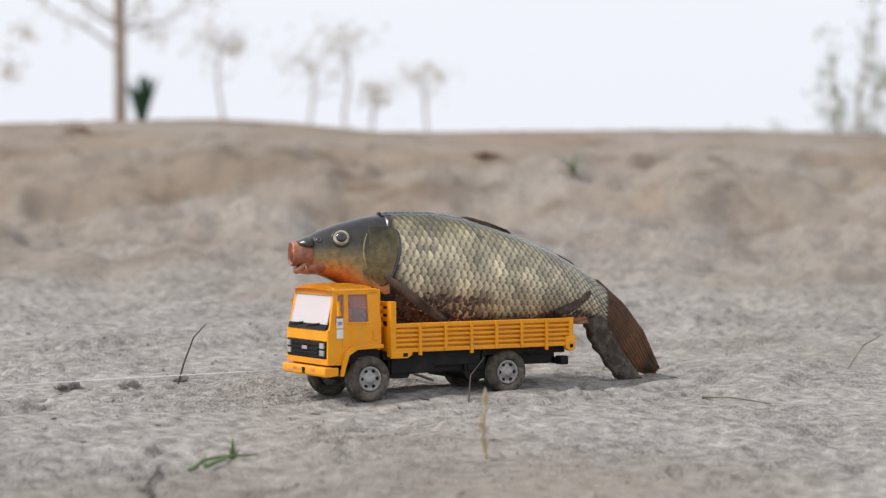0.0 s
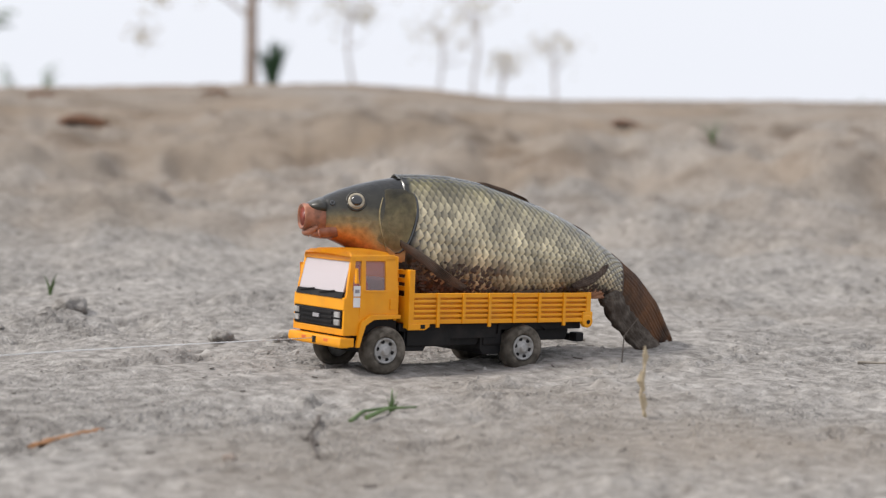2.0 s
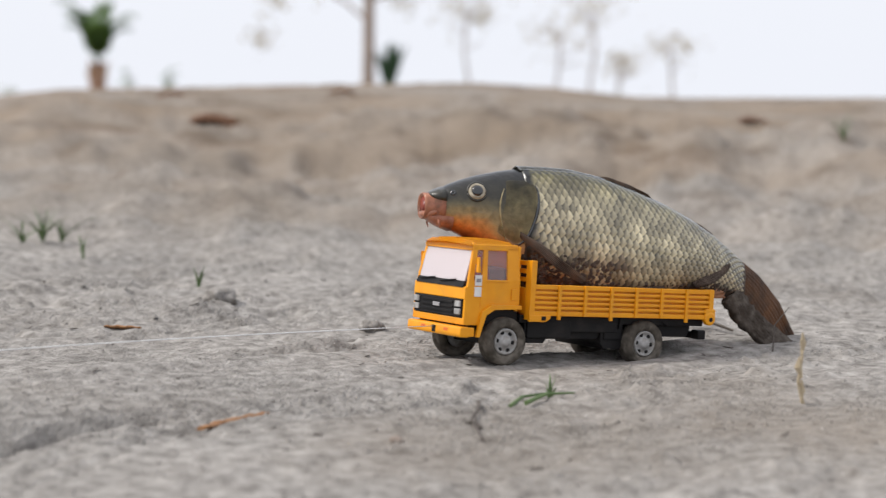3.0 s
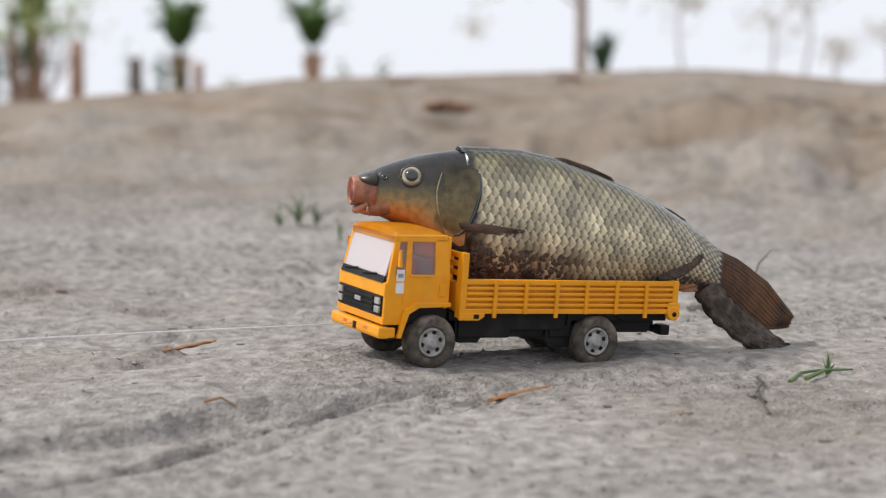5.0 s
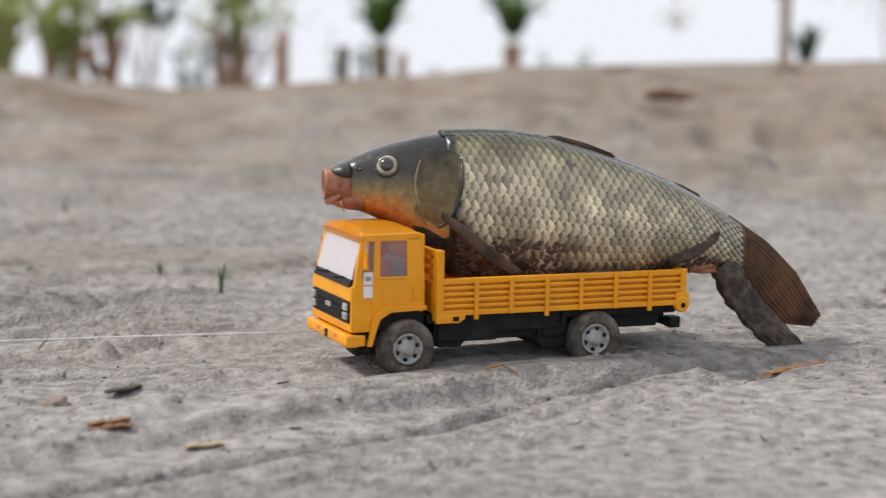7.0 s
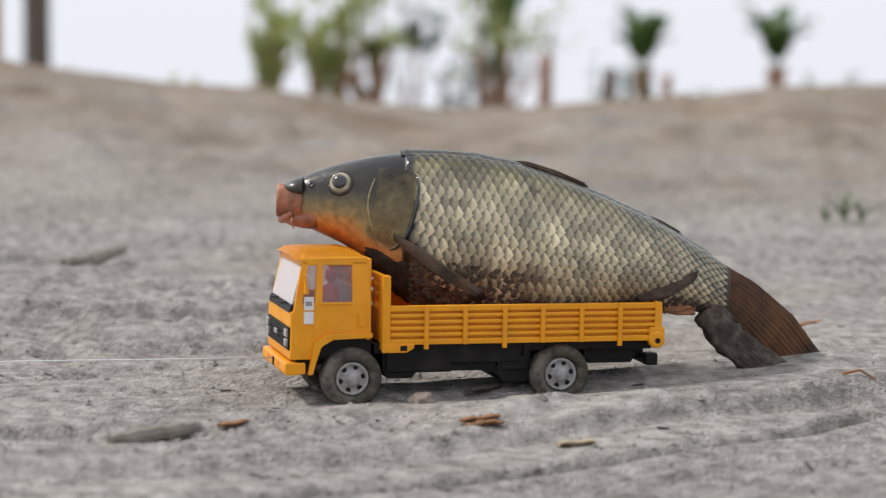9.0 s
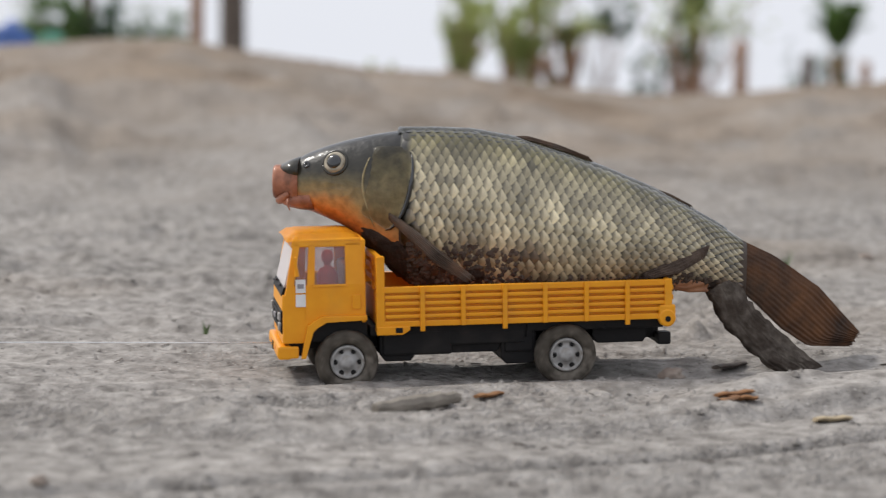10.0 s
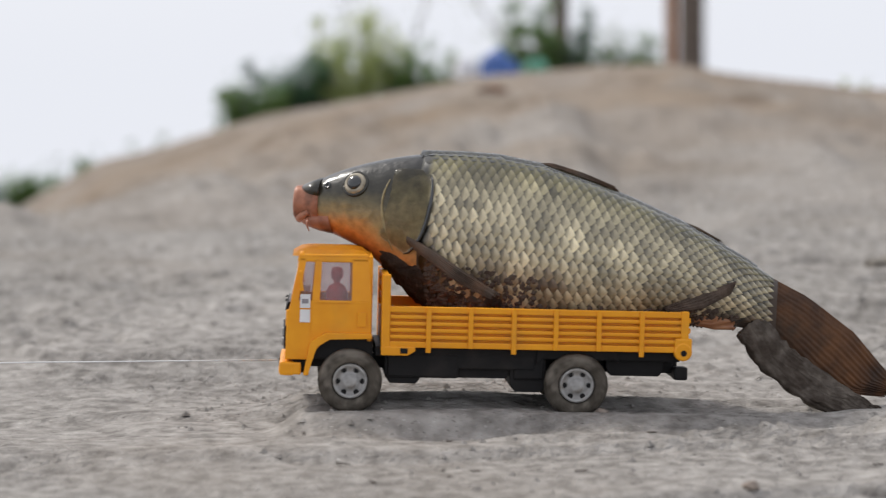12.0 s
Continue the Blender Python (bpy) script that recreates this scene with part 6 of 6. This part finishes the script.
# bright thickets along the far end of the mound
bush(-7.4, 9.5, 130, -20, 110, "green leafy bush on the mound", 81, LEAF_GREEN, 2100, 0.022, 15)
bush(-6.0, 9.5, 110, -20, 150, "dense dark green bush with dark stems", 82, LEAF_DARK, 2100, 0.022, 15)
bush(-5.0, 9.3, 110, -20, 170, "green leafy bush on the mound", 83, LEAF_GREEN, 1800, 0.022, 15)
bush(-2.0, 9.0, 110, -60, 85, "green leafy bush beside a blue tarpaulin", 84, LEAF_GREEN, 1800, 0.022, 15)
bush(-0.3, 9.0, 130, -90, 150, "green leafy bush with tall shoots", 85, LEAF_LIME, 1800, 0.022, 15)
bush(1.5, 9.0, 140, -130, 75, "dense dark green bush behind the mound", 86, LEAF_DARK, 2400, 0.022, 15)
bush(2.6, 8.8, 100, -150, 20, "green leafy bush behind the mound", 87, LEAF_GREEN, 1500, 0.022, 15)
bush(4.6, 9.0, 110, -220, -80, "pale green low bush behind the mound", 88, LEAF_PALE, 1500, 0.022, 15)
bush(6.2, 8.8, 150, -270, -120, "green low bush behind the mound", 89, LEAF_GREEN, 2100, 0.022, 15)
bush(8.2, 8.6, 160, -330, -150, "green low bush behind the mound", 90, LEAF_GREEN, 2400, 0.022, 15)
bush(10.4, 8.6, 160, -330, -170, "green low bush behind the mound", 91, LEAF_DARK, 2400, 0.022, 15)
bush(-1.0, 12.0, 240, 60, 260, "tall thin pale shrub behind the mound", 92, LEAF_PALE, 260)
bush(-5.5, 12.0, 260, 60, 260, "tall thin pale shrub behind the mound", 93, LEAF_PALE, 300)
bush(-13.8, 9.0, 40, -30, 35, "small green weed on the crest", 94, LEAF_LIME, 60, 0.02, 3)
bush(-11.0, 9.5, 90, -40, 20, "low pale dry weeds on the crest", 95, LEAF_PALE, 90, 0.018, 5)
# thick greenery round the banana plants
bush(-16.1, 17.5, 60, -20, 210, "tall leafy shrub with yellow-green leaves", 111, LEAF_LIME, 340, 0.06, 8, TRUNK_BROWN)
bush(-17.6, 17.8, 90, 0, 150, "bright green shrub among banana stems", 112, LEAF_LIME, 300, 0.06, 7, TRUNK_BROWN)
bush(-18.9, 17.6, 110, 70, 230, "leafy green crown over brown stems", 113, LEAF_LIME, 220, 0.06, 8, TRUNK_BROWN)
bush(-20.0, 17.9, 80, 60, 130, "dark green drooping shrub", 114, LEAF_DARK, 300, 0.05, 6, TRUNK_BROWN)
bush(-22.6, 18.2, 190, 60, 210, "broad crown of yellowing green leaves", 115, LEAF_LIME, 220, 0.06, 10, TRUNK_BROWN)
bush(-22.2, 18.4, 130, -10, 110, "dark bluish-green shrub beside a palm", 116, LEAF_DARK, 170, 0.05, 8, TRUNK_BROWN)
# pale shrubs at the other end
bush(-57.4, 10.0, 130, -70, 240, "tall pale green shrub with thin leaves", 96, LEAF_PALE, 420, 0.02, 7, TRUNK)
bush(-55.0, 10.0, 100, -60, 15, "low pale green bush on the crest", 97, LEAF_PALE, 220, 0.018, 6, TRUNK)
bush(-53.2, 9.0, 50, -50, 10, "low yellow-green weed on the crest", 98, LEAF_OLIVE, 90, 0.016, 4, TRUNK)
bush(-48.3, 8.0, 40, -50, 5, "low pale weed on the crest", 99, LEAF_PALE, 60, 0.014, 4, TRUNK)
bush(-44.0, 8.0, 90, -30, 25, "thin dry weeds on the crest", 100, LEAF_PALE, 60, 0.014, 5, TRUNK)
bush(-28.2, 10.0, 60, -40, 5, "low pale dry weeds on the crest", 101, LEAF_PALE, 90, 0.016, 4, TRUNK)
bush(-25.8, 16.0, 90, -40, 40, "low dark green shrub behind the bank", 102, LEAF_DARK, 200, 0.03, 5)
bush(-21.2, 16.0, 70, -60, 30, "low dark green shrub behind the bank", 103, LEAF_DARK, 160, 0.03, 5)
bush(-31.5, 16.0, 70, -40, 20, "low green shrub behind the bank", 104, LEAF_GREEN, 120, 0.03, 5)


def heap(angle, r, wide_size, tall_size, base_size, label, seed, mat, name):
    """A crumpled sheet thrown over something."""
    p = spot(angle, r)
    m = r / 3688
    bm = bmesh.new()
    bmesh.ops.create_icosphere(bm, subdivisions=4, radius=1.0)
    for v in bm.verts:
        n = v.co.normalized()
        k = 1 + 0.28 * noise.noise(n * 1.7 + Vector((seed, 0, 0))) + 0.12 * noise.noise(n * 5 + Vector((0, seed, 0)))
        v.co = Vector((n.x * wide_size * 0.5 * m * k, n.y * wide_size * 0.35 * m * k, max(n.z, -0.2) * tall_size * m * k))
    h = finish(name, bm, mat, True)
    ob = new(name, h)
    ob.location = (p.x, p.y, 0.14 + base_size * m)
    tagged(ob, label, "tarpaulin")


heap(-3.75, 6.2, 70, 38, -8, "crumpled blue plastic tarpaulin on the mound", 1, BLUE, "tarpaulin")
heap(-2.85, 6.3, 50, 28, -8, "crumpled white plastic sack on the mound", 2, WHITE_CLOTH, "sack")
heap(-4.75, 6.3, 50, 18, -2, "crumpled green plastic sheet on the mound", 3, TEAL, "sheet")


# ------------------------------------------------------------------ what moves
def motions():
    cols = np.array(TRUCK_ROWS).T
    truck_pose = {r[0]: pose(*r[1:]) for r in TRUCK_ROWS}
    walk(TRUCK, [(t, m) for t, m in truck_pose.items()])
    walk(STRING, [(r[0], truck_pose[r[0]] @ pose(0.0725, 0, 0.0175) @ pose(0, 0, 0, 0, -r[5], 0)) for r in TRUCK_ROWS])
    # wheels roll with the way that the truck has gone
    gone = np.r_[0, np.cumsum(np.hypot(np.diff(cols[1]), np.diff(cols[2])))]
    for wheel in WHEELS:
        place = wheel.location.copy()
        rows = []
        for k in range(0, 361, 2):
            t = k / 30
            turn = math.degrees(float(np.interp(t, cols[0], gone)) / 0.0125)
            rows.append((t, pose(*place, 0, turn, 0)))
        walk(wheel, rows)
    # the fish rides on the bed
    own = math.degrees(math.atan2(160 * SZ, 663 * SX))
    rows = []
    for t, x, z, slope in FISH_ROWS:
        rows.append((t, truck_pose[t] @ pose(x, -0.0025, z, 0, 0, -12.0) @ pose(0, 0, 0, 0, own - slope, 0)))
    walk(FISH, rows)
    # it gasps: degrees by which the jaw hangs open
    gasp = [(0, 26), (0.3, 22), (0.7, 10), (1.0, 16), (1.5, -8), (2.0, 20), (2.5, 24), (3.2, -6), (3.8, 20), (4.4, 10), (4.7, 18), (5.1, 24), (5.5, 20), (5.8, 6), (6.0, -8),
            (6.3, 20), (6.6, 10), (7.0, 14), (7.3, -4), (7.5, 18), (8.2, -6), (8.9, 18), (9.5, 8), (10.0, 16), (10.3, 4), (10.5, -8), (11.0, -2), (11.5, 10), (12.0, 10)]
    hinge = JAW.location.copy()
    walk(JAW, [(t, pose(*hinge, 0, a, 0)) for t, a in gasp])
    # pectoral fins: swing about the root
    swing = [(0, 0, 0), (1.5, 0, 0), (2.2, -6, 0), (2.5, -10, 4), (3.4, 0, 0), (4.5, 0, 0), (4.8, -12, 8), (5.0, -34, 10), (5.2, -12, 6), (5.5, 0, 0), (6.0, 4, 0), (6.5, 6, 0), (7.0, 0, 0), (7.5, 0, 0), (8.5, -4, 0),
             (9.5, -8, 2), (10.0, -2, 0), (10.5, 0, 0), (11.0, -10, 3), (11.5, -10, 3), (12.0, -9, 3)]
    for fin, s in zip(PECTORALS, (1, -1)):
        root = fin.location.copy()
        walk(fin, [(t, pose(*root, 0, -a, s * b)) for t, a, b in swing])

    # the tail hangs lower at first: degrees by which each lobe droops
    droop = [(0, 11, 14), (0.5, 12, 14), (1.0, 12, 15), (1.5, 11, 14), (2.0, 7, 5), (2.5, 5, -6), (4.5, -2, 8), (5.0, -5, -4), (5.5, -3, -5), (6.5, 3, 1), (7.0, 7, 10), (7.5, 6, 14), (9.5, 1, -5), (10.0, 0, 6), (10.5, 0, 3), (11.0, 2, 0), (11.5, 0, -5), (12.0, 1, -2)]
    for lobe, col in zip(TAILS, (1, 2)):
        root = lobe.location.copy()
        walk(lobe, [(r[0], pose(*root, 0, -r[col], 0)) for r in droop])


motions()
